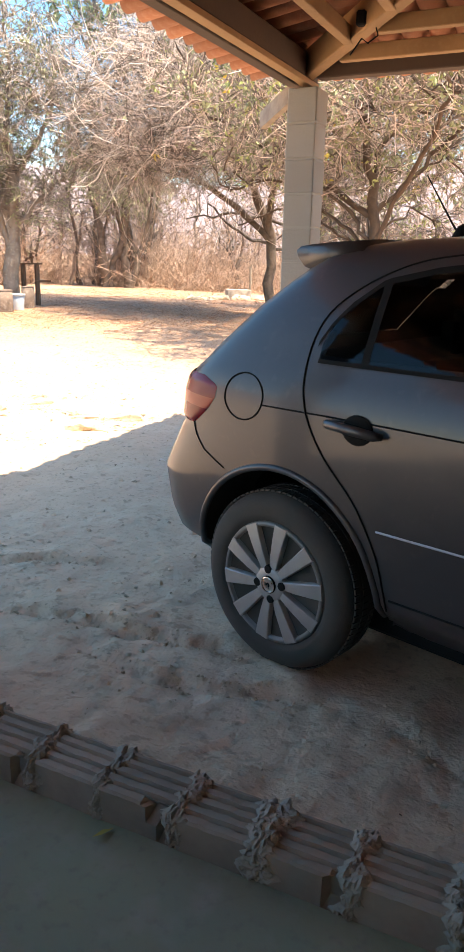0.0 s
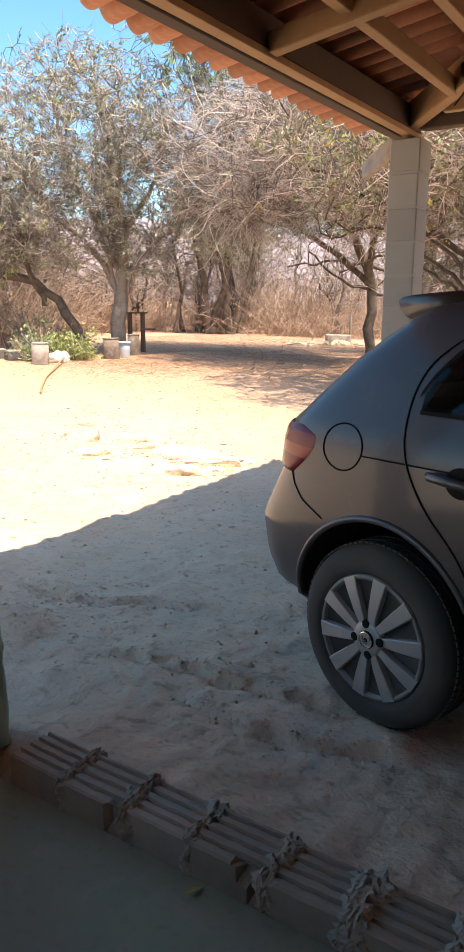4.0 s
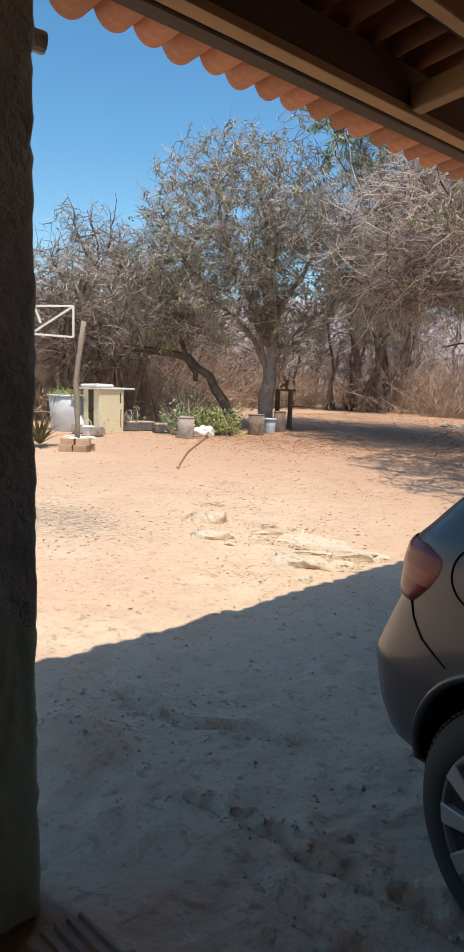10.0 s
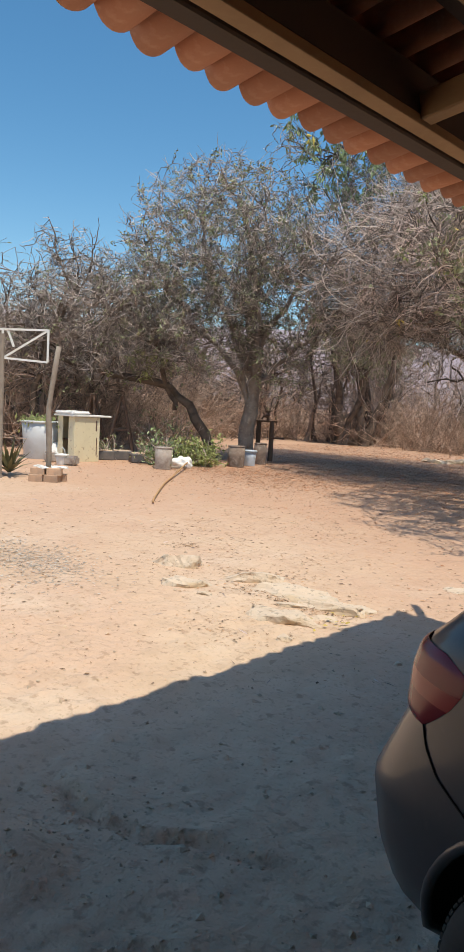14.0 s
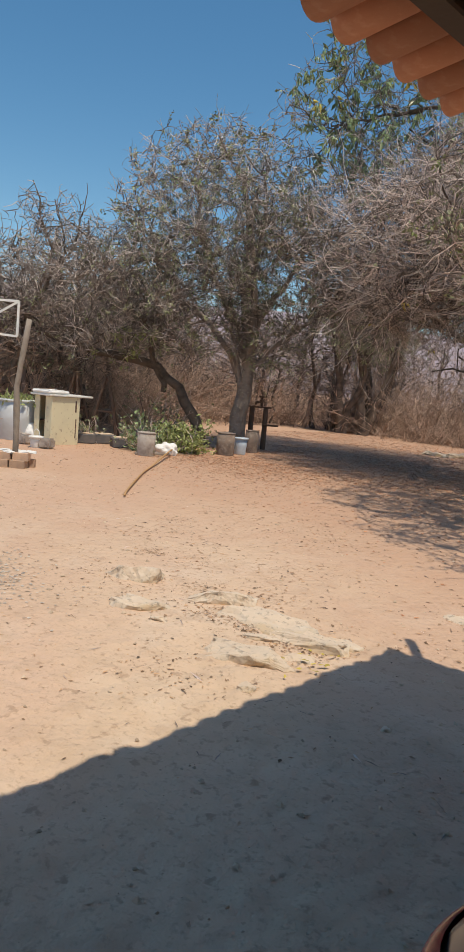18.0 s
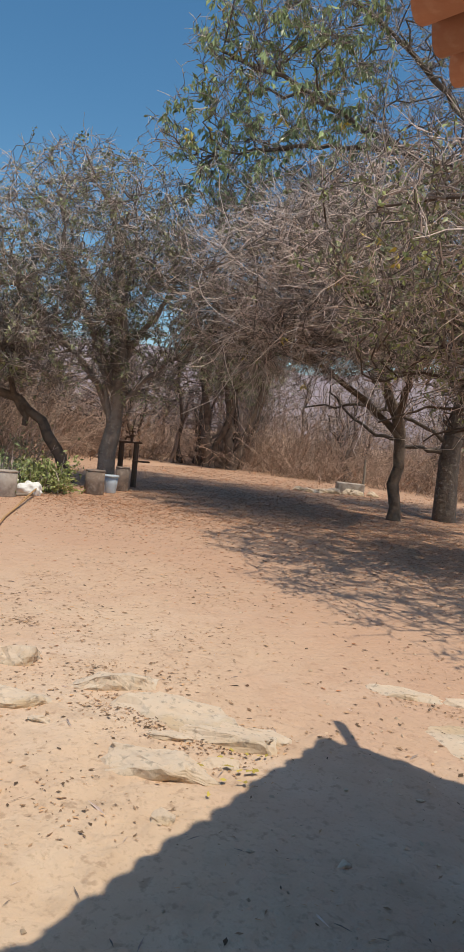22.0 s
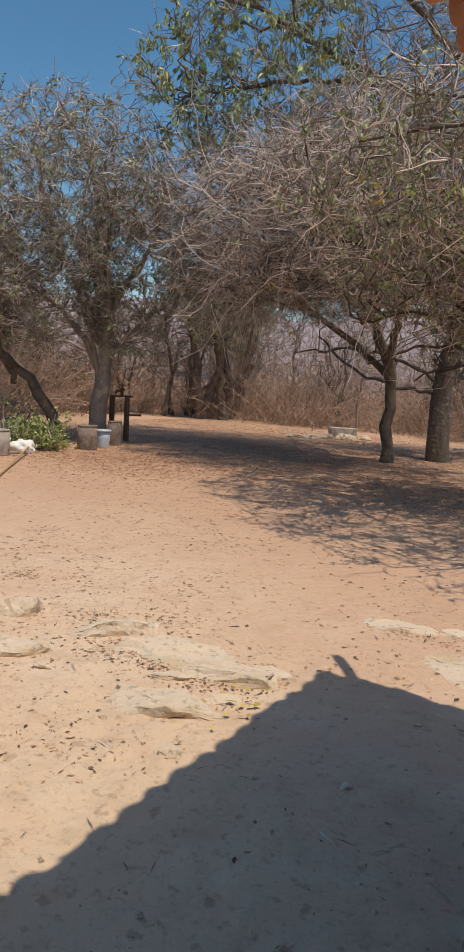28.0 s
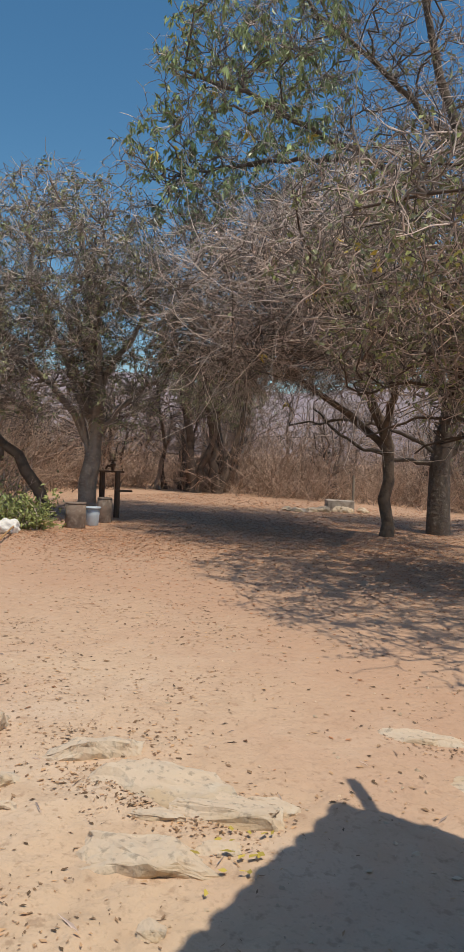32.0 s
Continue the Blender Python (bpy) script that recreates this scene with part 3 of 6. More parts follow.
for x in (-0.2, 1.5):
    yb = EY - (x - EX)
    beam("rafter", (x, 4.68, EZ + S * (EY - 4.68) - 0.035), (x, yb, EZ + S * (EY - yb) - 0.035), 0.065, 0.12, M["timber"])
for r in range(2):
    x = EX + 0.43 + 0.30 * r
    beam("batten", (x, -3.3, zt(x) + 0.012), (x, EY - (x - EX), zt(x) + 0.012), 0.05, 0.022, M["dark_timber"])
    y = EY - 0.43 - 0.30 * r
    beam("batten", (EX + (EY - y), y, zt(x) + 0.012), (2.7, y, zt(x) + 0.012), 0.05, 0.022, M["timber"])
under = lambda d: 2.39 + 0.16 * d + 0.078
for r in range(13):
    x = -1.39 + 0.30 * r
    beam("purlin", (x, -3.2, under(x + 1.79)), (x, 2.86 - x, under(x + 1.79)), 0.055, 0.078, M["timber"], "squared purlin along the slope")
    y = 4.45 - 0.285 * r
    if 2.95 - y < 2.5:
        beam("purlin", (2.95 - y, y, under(4.66 - y)), (2.7, y, under(4.66 - y)), 0.055, 0.078, M["timber"], "squared purlin along the slope")
# lamp socket and wire hung on the hip rafter
socket = thing("lamp_socket", pose(-1.275, 4.085, 2.49), "small black lamp socket with loose wire under the rafter", "lamp socket")
part("body", box(0.05, 0.045, 0.07, 0.008), M["black"], socket, smooth=False)
part("wire", tube([(0.02, 0, 0.05), (0.07, 0.02, 0.0), (0.09, 0.0, -0.05), (0.04, 0.0, -0.08), (0.0, 0.02, -0.05), (-0.06, 0.03, -0.12)], 0.004, 5), M["black"], socket)
# gutter pipe stub on the pillar
part_pipe = tagged(part("drain_pipe", tube([(-1.875, 1.33, 2.185), (-1.858, 1.474, 2.18)], 0.027, 12), M["grey_pipe"]), "short grey pipe stub fixed to the pillar", "pipe")

# plain unseen walls added to close the porch, the north one to darken it
for nm, sx, sy, x, y in (("wall_east", 0.15, 9.0, 2.85, 0.8), ("wall_south", 4.7, 0.15, 0.48, -1.35), ("wall_north", 2.6, 0.15, 1.47, 4.85)):
    tagged(part(nm, box(sx, sy, 3.9, at=(x, y, -0.1)), M["wall"]), "plain rendered house wall", "wall", kind="structure")


# ---------------------------------------------------------------- trees
class Wood:
    """Branches as arrays of points and radii, kept by their number of points and sides."""

    def __init__(self, seed):
        self.rng = np.random.default_rng(seed)
        self.kept = {}

    def keep(self, group, sides, pts, rad):
        self.kept.setdefault((group, sides, pts.shape[1]), []).append((pts, rad))

    def mesh(self, group, mat, name):
        V, F, n0 = [], [], 0
        for (g, sides, n), items in self.kept.items():
            if g != group:
                continue
            pts = np.concatenate([i[0] for i in items])
            rad = np.concatenate([i[1] for i in items])
            B = len(pts)
            t = np.gradient(pts, axis=1)
            t /= np.linalg.norm(t, axis=2, keepdims=True) + 1e-9
            ref = np.where(np.abs(t[:, :1, 2:3]) > 0.8, np.array([1.0, 0, 0]), np.array([0, 0, 1.0]))
            s = np.cross(t, np.broadcast_to(ref, t.shape))
            s /= np.linalg.norm(s, axis=2, keepdims=True) + 1e-9
            u = np.cross(t, s)
            ang = np.arange(sides) * 2 * np.pi / sides
            ring = pts[:, :, None] + rad[:, :, None, None] * (np.cos(ang)[None, None, :, None] * s[:, :, None] + np.sin(ang)[None, None, :, None] * u[:, :, None])
            V.append(ring.reshape(-1, 3))
            b, i, k = np.meshgrid(np.arange(B), np.arange(n - 1), np.arange(sides), indexing="ij")
            k2 = (k + 1) % sides
            base = n0 + b * n * sides
            F.append(np.stack([base + i * sides + k, base + i * sides + k2, base + (i + 1) * sides + k2, base + (i + 1) * sides + k], -1).reshape(-1, 4))
            n0 += B * n * sides
        return mesh_np(name, np.concatenate(V), F, mat)

    def limb(self, points, r0, r1, n=16, sides=9, wob=0.03, group="trunk"):
        """A hand-laid trunk or limb through points; returns its nodes."""
        p = np.array(points, float)
        d = np.concatenate([[0], np.cumsum(np.linalg.norm(np.diff(p, axis=0), axis=1))])
        s = np.linspace(0, d[-1], n)
        q = np.stack([np.interp(s, d, p[:, c]) for c in range(3)], 1)
        for _ in range(2):
            q[1:-1] = (q[:-2] + 2 * q[1:-1] + q[2:]) / 4
        q[1:-1] += self.rng.normal(0, wob, (n - 2, 3))
        rad = r0 + (r1 - r0) * np.linspace(0, 1, n) ** 1.1
        rad *= 1 + self.rng.normal(0, 0.06, n)
        if points[0][2] < 0.5:
            rad[0] *= 1.2
        self.keep(group, sides, q[None], rad[None])
        return q, np.gradient(q, axis=0), rad

    def reach(self, nodes, targets, n=6, sides=4, rmax=0.03, r1=0.006, ratio=0.012, jitter=0.05, up=0.12, group="crown"):
        """Branches from the nearest of nodes to each target; returns their nodes."""
        P, D, R = nodes
        d = np.linalg.norm(targets[:, None] - P[None], axis=2) * self.rng.uniform(0.75, 1.25, (len(targets), len(P)))
        d += 0.9 * np.maximum(0, P[None, :, 2] - targets[:, None, 2] + 0.1)
        k = d.argmin(1)
        a, dr, pr = P[k], D[k], R[k]
        dr = dr / (np.linalg.norm(dr, axis=1, keepdims=True) + 1e-9)
        L = np.linalg.norm(targets - a, axis=1)[:, None]
        c = a + dr * L * 0.4 + self.rng.normal(0, 0.16, a.shape) * L
        c[:, 2] += up * L[:, 0]
        s = np.linspace(0, 1, n)[None, :, None]
        q = (1 - s) ** 2 * a[:, None] + 2 * s * (1 - s) * c[:, None] + s ** 2 * targets[:, None]
        q[:, 1:] += self.rng.normal(0, jitter, q[:, 1:].shape) * L[:, None]
        r0 = np.minimum(np.minimum(pr * 0.8, rmax), 0.006 + ratio * L[:, 0])
        rad = r0[:, None] + (r1 - r0)[:, None] * np.linspace(0, 1, n)[None]
        rad = np.maximum(rad, r1 * 0.8)
        self.keep(group, sides, q, rad)
        return q[:, 1:].reshape(-1, 3), np.gradient(q, axis=1)[:, 1:].reshape(-1, 3), rad[:, 1:].ravel()

    def twigs(self, nodes, count, length, r0=0.005, n=4, droop=0.0, spread=0.9, sides=3, group="crown"):
        P, D, R = nodes
        k = self.rng.integers(0, len(P), count)
        d = D[k] / (np.linalg.norm(D[k], axis=1, keepdims=True) + 1e-9)
        d = d * 0.6 + self.rng.normal(0, spread, (count, 3)) * 0.7
        d /= np.linalg.norm(d, axis=1, keepdims=True)
        L = self.rng.uniform(length[0], length[1], count)[:, None]
        q = np.empty((count, n, 3))
        q[:, 0] = P[k]
        step = L / (n - 1)
        for i in range(1, n):
            d = d + self.rng.normal(0, 0.34, d.shape)
            d[:, 2] -= droop
            d /= np.linalg.norm(d, axis=1, keepdims=True)
            q[:, i] = q[:, i - 1] + d * step
        rad = np.minimum(r0, R[k])[:, None] * np.linspace(1, 0.45, n)[None]
        self.keep(group, sides, q, rad)
        return q[:, 1:].reshape(-1, 3), np.gradient(q, axis=1)[:, 1:].reshape(-1, 3), rad[:, 1:].ravel()

    def inside(self, envelopes, count):
        """Random points in ellipsoids (cx, cy, cz, rx, ry, rz), thinner at the heart."""
        out = []
        vol = np.array([e[3] * e[4] * e[5] for e in envelopes])
        for e, m in zip(envelopes, (vol / vol.sum() * count).astype(int) + 1):
            v = self.rng.normal(0, 1, (m, 3))
            v /= np.linalg.norm(v, axis=1, keepdims=True)
            v *= self.rng.uniform(0.06, 1, (m, 1)) ** (1 / 2.6)
            out.append(np.array(e[:3]) + v * np.array(e[3:]))
        return np.concatenate(out)


def leaf_mesh(rng, pts, size, mat, name, droop=0.5, ratio=0.34):
    """Folded leaves of four points and a mid rib at pts."""
    n = len(pts)
    d = rng.normal(0, 1, (n, 3))
    d[:, 2] -= droop * 2
    d /= np.linalg.norm(d, axis=1, keepdims=True)
    s = np.cross(d, rng.normal(0, 1, (n, 3)))
    s /= np.linalg.norm(s, axis=1, keepdims=True)
    u = np.cross(s, d)
    L = rng.uniform(size[0], size[1], n)[:, None]
    w = L * ratio
    v = np.stack([pts, pts + d * L * 0.5 + s * w * 0.5 + u * w * 0.18, pts + d * L - u * L * 0.1, pts + d * L * 0.5 - s * w * 0.5 + u * w * 0.18], 1)
    k = np.arange(n)[:, None] * 4
    f = np.concatenate([k + np.array([0, 1, 2]), k + np.array([0, 2, 3])])
    return mesh_np(name, v.reshape(-1, 3), [f], mat, smooth=False)


def tree(name, label, base, limbs, envelopes, seed, sec=30, ter=260, fine=1500, twig=4000, twig_len=(0.12, 0.42), droop=0.0, bark="bark", twig_mat="grey_twig", leaves=(), spread=0.9, arcs=0):
    """limbs: (points, r0, r1) relative to base; leaves: (count, size, material, droop, upper) sets."""
    w = Wood(seed)
    B = np.array(base, float)
    got = [w.limb([B + np.array(p) for p in pts], r0, r1) for pts, r0, r1 in limbs]
    half = [(q[len(q) // 3:], d[len(q) // 3:], r[len(q) // 3:]) for q, d, r in got]
    cat = lambda gs: tuple(np.concatenate([g[c] for g in gs]) for c in range(3))
    n1 = w.reach(cat(half), w.inside(envelopes, sec), n=8, sides=6, rmax=0.05, r1=0.012, ratio=0.013, group="trunk")
    n2 = w.reach(cat(half + [n1]), w.inside(envelopes, ter), n=6, sides=4, rmax=0.022, r1=0.006, ratio=0.008, group="bough")
    n3 = w.reach(cat([n1, n2]), w.inside(envelopes, fine), n=5, sides=3, rmax=0.018, r1=0.008, ratio=0.009, jitter=0.07, group="bough")
    n4 = w.twigs(n3, twig, twig_len, r0=0.0115, n=4, droop=droop, spread=spread)
    if arcs:
        w.twigs(n2, arcs, (0.9, 2.2), r0=0.012, n=8, droop=0.05, spread=0.8, group="arc")
    ob = thing(name, Matrix.Identity(4), label, "tree")
    part("trunk", w.mesh("trunk", M[bark], "trunk"), None, ob)
    part("crown", w.mesh("crown", M[twig_mat], "crown"), None, ob, "bare twiggy crown")
    part("bough", w.mesh("bough", M["bough_wood"], "bough"), None, ob, "tangle of darker boughs")["kind"] = "stuff"
    if arcs:
        part("bare_branch", w.mesh("arc", M["pale_twig"], "bare_branch"), None, ob, "pale arching bare branchwork")["kind"] = "stuff"
    for count, size, mat, dr, upper in leaves:
        pool = np.concatenate([n3[0], n4[0]])
        if upper is not None:
            pool = pool[pool[:, 2] > upper[0]] if len(upper) == 1 else pool[np.linalg.norm((pool - np.array(upper[:3])) / np.array(upper[3:]), axis=1) < 1]
        tips = pool[w.rng.integers(0, len(pool), max(1, count // 6))]
        pts = np.repeat(tips, 6, axis=0) + w.rng.normal(0, 0.035, (len(tips) * 6, 3))
        part("foliage", leaf_mesh(w.rng, pts, size, M[mat], "foliage", dr, 0.34 if size[1] > 0.13 else 0.52), None, ob, "sparse leaves")
    ob["label"] = label
    return ob


gz = slope_z
# grey-barked tree behind the pots
b1 = (-11.80, 13.10, gz(-11.5, 13.3) - 0.05)
tree("thorn_tree", "grey-barked dry-season tree with a twiggy half-bare crown", b1, [
    ([(0, 0, 0), (0.03, 0.05, 0.9), (0.14, 0.16, 1.6), (0.06, 0.1, 2.4), (0.15, 0.15, 3.4), (-0.1, 0, 4.6), (-0.3, -0.1, 5.8)], 0.20, 0.045),
    ([(0.06, 0.1, 1.9), (-0.12, -0.05, 2.6), (-0.45, -0.4, 3.3), (-0.8, -0.6, 4.4), (-0.9, -0.9, 5.6)], 0.085, 0.025),
    ([(0.05, 0.1, 1.7), (0.3, 0.0, 2.5), (0.35, -0.2, 3.5), (0.6, -0.3, 4.8)], 0.09, 0.03),
    ([(0.05, 0.1, 2.1), (-0.3, 0.3, 3.0), (-0.5, 0.4, 4.1), (-0.4, 0.5, 5.4)], 0.08, 0.03),
    ([(0.1, 0.13, 2.5), (0.4, 0.4, 3.2), (0.7, 0.8, 4.0), (0.8, 0.9, 4.9)], 0.075, 0.02),
    ([(0.0, 0.05, 1.5), (-0.25, -0.2, 2.3), (-0.9, -0.8, 3.0), (-1.5, -1.3, 4.0), (-1.8, -1.6, 5.0)], 0.07, 0.02),
    ([(0.03, 0.05, 1.2), (-0.1, -0.1, 2.2), (-0.25, -0.3, 3.4), (-0.2, -0.2, 5.0)], 0.06, 0.02),
    ([(0.05, 0.1, 1.6), (0.5, 0.35, 2.2), (1.1, 0.9, 2.9), (1.5, 1.3, 3.6)], 0.06, 0.02)],
    [(-12.3, 12.7, 4.9, 2.4, 2.3, 2.0), (-11.2, 13.6, 4.2, 1.5, 1.7, 1.6), (-12.9, 12.0, 3.4, 2.0, 2.0, 1.4), (-11.4, 13.5, 2.6, 1.1, 1.2, 0.9)], 11, sec=64, ter=540, fine=2700, twig=10000,
    leaves=[(13000, (0.05, 0.09), "leaf_olive", 0.3, None), (500, (0.05, 0.1), "leaf_green", 0.3, None)])
b2 = (-12.46, 12.80, gz(-12.5, 12.7) - 0.05)
tree("leaning_tree", "leaning brown trunk with a low bare crown", b2, [
    ([(0, 0, 0), (-0.15, -0.13, 0.55), (-0.32, -0.3, 1.05), (-0.55, -0.5, 1.45), (-0.85, -0.8, 1.68), (-1.4, -1.3, 1.78), (-2.35, -2.2, 2.03), (-3.0, -2.8, 2.3)], 0.125, 0.045),
    ([(-0.7, -0.6, 1.1), (-0.8, -0.9, 2.0), (-1.3, -1.2, 2.9), (-1.6, -1.7, 3.6)], 0.07, 0.025)],
    [(-14.3, 10.9, 3.3, 2.3, 2.3, 1.5), (-13.6, 11.7, 3.0, 1.5, 1.5, 0.7)], 12, sec=40, ter=320, fine=1300, twig=4000,
    leaves=[(900, (0.05, 0.09), "leaf_olive", 0.3, None), (240, (0.08, 0.14), "leaf_bush", 0.5, (-13.3, 11.4, 2.0, 0.9, 0.9, 0.6))], bark="dark_bark")
# tall tree with green upper crown
b3 = (-6.35, 18.0, gz(-6.3, 18) - 0.05)
tree("tall_tree", "tall dark-trunked tree with green leaf clusters high up", b3, [
    ([(0, 0, 0), (-0.12, 0.05, 0.9), (-0.1, 0.0, 1.7), (0.1, 0.0, 2.8), (0.55, 0.15, 4.6), (0.65, 0.2, 6.8), (0.0, -0.1, 8.4), (-0.5, -0.3, 10.0), (-0.8, -0.5, 11.8)], 0.23, 0.05),
    ([(-0.1, 0, 1.6), (0.4, 0.5, 2.1), (1.2, 1.2, 2.6), (2.4, 2.0, 3.4), (3.2, 2.6, 4.6)], 0.125, 0.04),
    ([(-0.1, 0, 1.5), (-0.9, -0.5, 1.62), (-1.7, -1.0, 1.9), (-2.4, -1.3, 2.6)], 0.055, 0.02),
    ([(-0.05, 0, 1.7), (-0.8, -0.6, 2.2), (-1.7, -1.3, 2.4), (-2.6, -2.0, 2.2)], 0.045, 0.015),
    ([(0.6, 0.15, 5.8), (-0.6, -0.5, 7.2), (-2.2, -1.5, 8.2), (-3.7, -2.4, 9.0), (-4.8, -3.2, 9.4)], 0.10, 0.03),
    ([(0.3, 0.1, 7.6), (-0.9, -0.7, 9.2), (-2.2, -1.5, 10.4), (-3.2, -2.0, 11.4)], 0.08, 0.025),
    ([(-1.4, -1.0, 7.7), (-3.0, -2.2, 7.6), (-4.6, -3.2, 7.2)], 0.06, 0.02),
    ([(0.65, 0.2, 6.6), (1.3, 0.6, 8.0), (1.8, 1.0, 9.6)], 0.08, 0.025)],
    [(-9.9, 15.6, 8.9, 2.35, 2.3, 2.5), (-9.0, 16.0, 11.0, 2.8, 2.4, 2.0), (-11.1, 14.8, 7.2, 1.7, 1.7, 1.5), (-6.4, 17.7, 7.9, 2.7, 2.5, 2.6), (-4.5, 19, 5.5, 2.3, 2.3, 2.0), (-4.9, 16.4, 3.9, 2.1, 1.9, 1.2), (-8.2, 16.2, 7.2, 1.8, 1.8, 1.3), (-6.0, 17.6, 9.8, 2.3, 2.1, 1.8), (-10.7, 15.0, 6.0, 1.6, 1.5, 1.2)], 13, sec=90, ter=700, fine=3200, twig=8500,
    bark="mid_bark", twig_mat="grey_twig", leaves=[(6000, (0.12, 0.22), "leaf_green", 0.9, (-10.1, 15.4, 9.2, 2.45, 2.45, 3.6)), (110, (0.14, 0.24), "leaf_yellow", 0.9, (-10.3, 15.4, 8.7, 2.6, 2.8, 2.9)), (2600, (0.06, 0.12), "leaf_olive", 0.4, None)])
# tree with the great mass of drooping bare twigs
b4 = (-6.9, 16.4, gz(-6.9, 16.4) - 0.05)
tree("bare_tree", "slender-trunked tree with a dense drooping mass of bare twigs", b4, [
    ([(0, 0, 0), (0.0, 0.02, 1.0), (-0.05, 0, 1.9), (-0.3, -0.3, 2.8), (-0.9, -0.9, 3.8), (-1.4, -1.6, 4.8)], 0.13, 0.05),
    ([(-0.1, 0, 1.9), (0.2, -0.6, 2.6), (0.7, -1.6, 3.2), (1.1, -2.8, 3.7)], 0.08, 0.03),
    ([(-0.05, 0, 1.7), (-0.9, -0.2, 2.5), (-1.9, -0.6, 3.2), (-3.0, -1.2, 3.7)], 0.08, 0.03)],
    [(-8.6, 14.4, 4.4, 2.6, 2.6, 1.7), (-7.0, 13.6, 4.2, 2.0, 2.4, 1.5), (-9.6, 15.2, 4.0, 1.8, 1.8, 1.1), (-8.0, 15.4, 5.8, 2.0, 2.0, 1.2), (-7.3, 15.0, 3.5, 2.0, 1.6, 0.7), (-5.5, 14.6, 3.8, 2.0, 1.8, 1.2)], 14, sec=80, ter=760, fine=3800, twig=10000, arcs=1300,
    twig_len=(0.25, 0.85), droop=0.015, bark="dark_bark", twig_mat="twig", leaves=[(1500, (0.05, 0.10), "leaf_olive", 0.4, None), (90, (0.1, 0.16), "leaf_yellow", 0.6, None)])
# near tree beside the rocks, its limbs over the yard
b5 = (-3.35, 11.9, gz(-3.35, 11.9) - 0.05)
tree("spreading_tree", "twisted dark trunk with wide low limbs and yellowish sparse leaves", b5, [
    ([(0, 0, 0), (0.12, -0.05, 0.7), (-0.05, 0.05, 1.4), (0.1, 0, 2.1), (-0.1, -0.2, 3.0), (-0.3, -0.5, 4.2)], 0.115, 0.04),
    ([(-0.02, 0, 1.4), (0.5, -0.5, 2.3), (1.2, -1.3, 3.0), (1.5, -2.6, 3.3), (1.3, -3.9, 3.4)], 0.038, 0.018),
    ([(0.05, 0, 2.0), (-0.9, 0.1, 2.6), (-1.8, -0.3, 3.1), (-2.6, -0.8, 3.6)], 0.055, 0.02),
    ([(0.05, 0, 2.1), (0.7, 0.2, 2.8), (1.4, 0.3, 3.5), (1.8, 0.6, 4.2)], 0.045, 0.02),
    ([(-0.02, 0, 1.5), (-0.7, 0.1, 2.1), (-1.5, 0.0, 2.2), (-2.2, -0.2, 1.9)], 0.032, 0.012),
    ([(-0.02, 0, 1.7), (-0.6, -0.2, 2.4), (-1.4, -0.5, 2.6), (-2.1, -0.8, 2.4)], 0.032, 0.012),
    ([(0.0, 0, 1.3), (-0.5, 0.2, 1.8), (-1.1, 0.3, 2.0), (-1.7, 0.3, 1.7)], 0.028, 0.012)],
    [(-4.6, 11.2, 3.9, 1.9, 2.2, 1.5), (-3.2, 9.5, 3.7, 1.7, 1.9, 1.0), (-2.6, 12.0, 4.4, 1.8, 1.8, 1.5), (-3.0, 13.2, 2.3, 1.9, 1.5, 1.4), (-1.9, 10.5, 3.9, 1.6, 2.0, 0.9), (-2.0, 8.0, 3.7, 1.3, 1.2, 0.6), (-4.3, 11.6, 2.9, 1.7, 1.5, 0.7)], 15, sec=70, ter=640, fine=2800, twig=8500, arcs=90,
    twig_len=(0.15, 0.55), droop=0.06, bark="red_bark", twig_mat="twig", leaves=[(15000, (0.045, 0.09), "leaf_olive", 0.5, None), (4000, (0.05, 0.09), "leaf_bush", 0.5, None), (300, (0.06, 0.10), "leaf_yellow", 0.5, None)])
# group of trunks at the far edge of the yard
for k, (x, y, h) in enumerate(((-16.0, 22.9, 4.6), (-15.4, 23.4, 4.2), (-16.1, 24.9, 4.4))):
    b = (x, y, gz(x, y) - 0.05)
    tree("edge_tree", "small multi-stemmed tree with hanging olive foliage at the yard's edge", b, [
        ([(0, 0, 0), (-0.15, -0.1, 0.9), (-0.2, 0, 1.8), (-0.5, -0.3, h * 0.8)], 0.2, 0.06),
        ([(0.05, 0, 0), (0.2, 0.2, 1.0), (0.5, 0.4, 2.0), (0.7, 0.5, h * 0.8)], 0.14, 0.05)],
        [(x, y, h * 0.92, 1.7, 1.7, 1.25)], 20 + k, sec=14, ter=110, fine=450, twig=1000, droop=0.08, bark="dark_bark", twig_mat="twig",
        leaves=[(2600, (0.07, 0.14), "leaf_olive", 0.9, None)])
b7 = (-5.5, 19.6, gz(-5.5, 19.6) - 0.05)
tree("far_tree", "brown-trunked tree behind the tall tree", b7, [
    ([(0, 0, 0), (0.16, 0.05, 0.6), (0.02, 0, 1.2), (0.2, 0.1, 1.9), (0.0, 0.1, 2.8), (0.1, 0, 4.2)], 0.15, 0.05)],
    [(-5.3, 19.8, 4.6, 2.4, 2.4, 1.9)], 31, sec=16, ter=150, fine=600, twig=1600, bark="red_bark", twig_mat="twig", leaves=[(1500, (0.08, 0.14), "leaf_olive", 0.5, None)])
b8 = (-15.2, 9.6, gz(-15.2, 9.6) - 0.05)
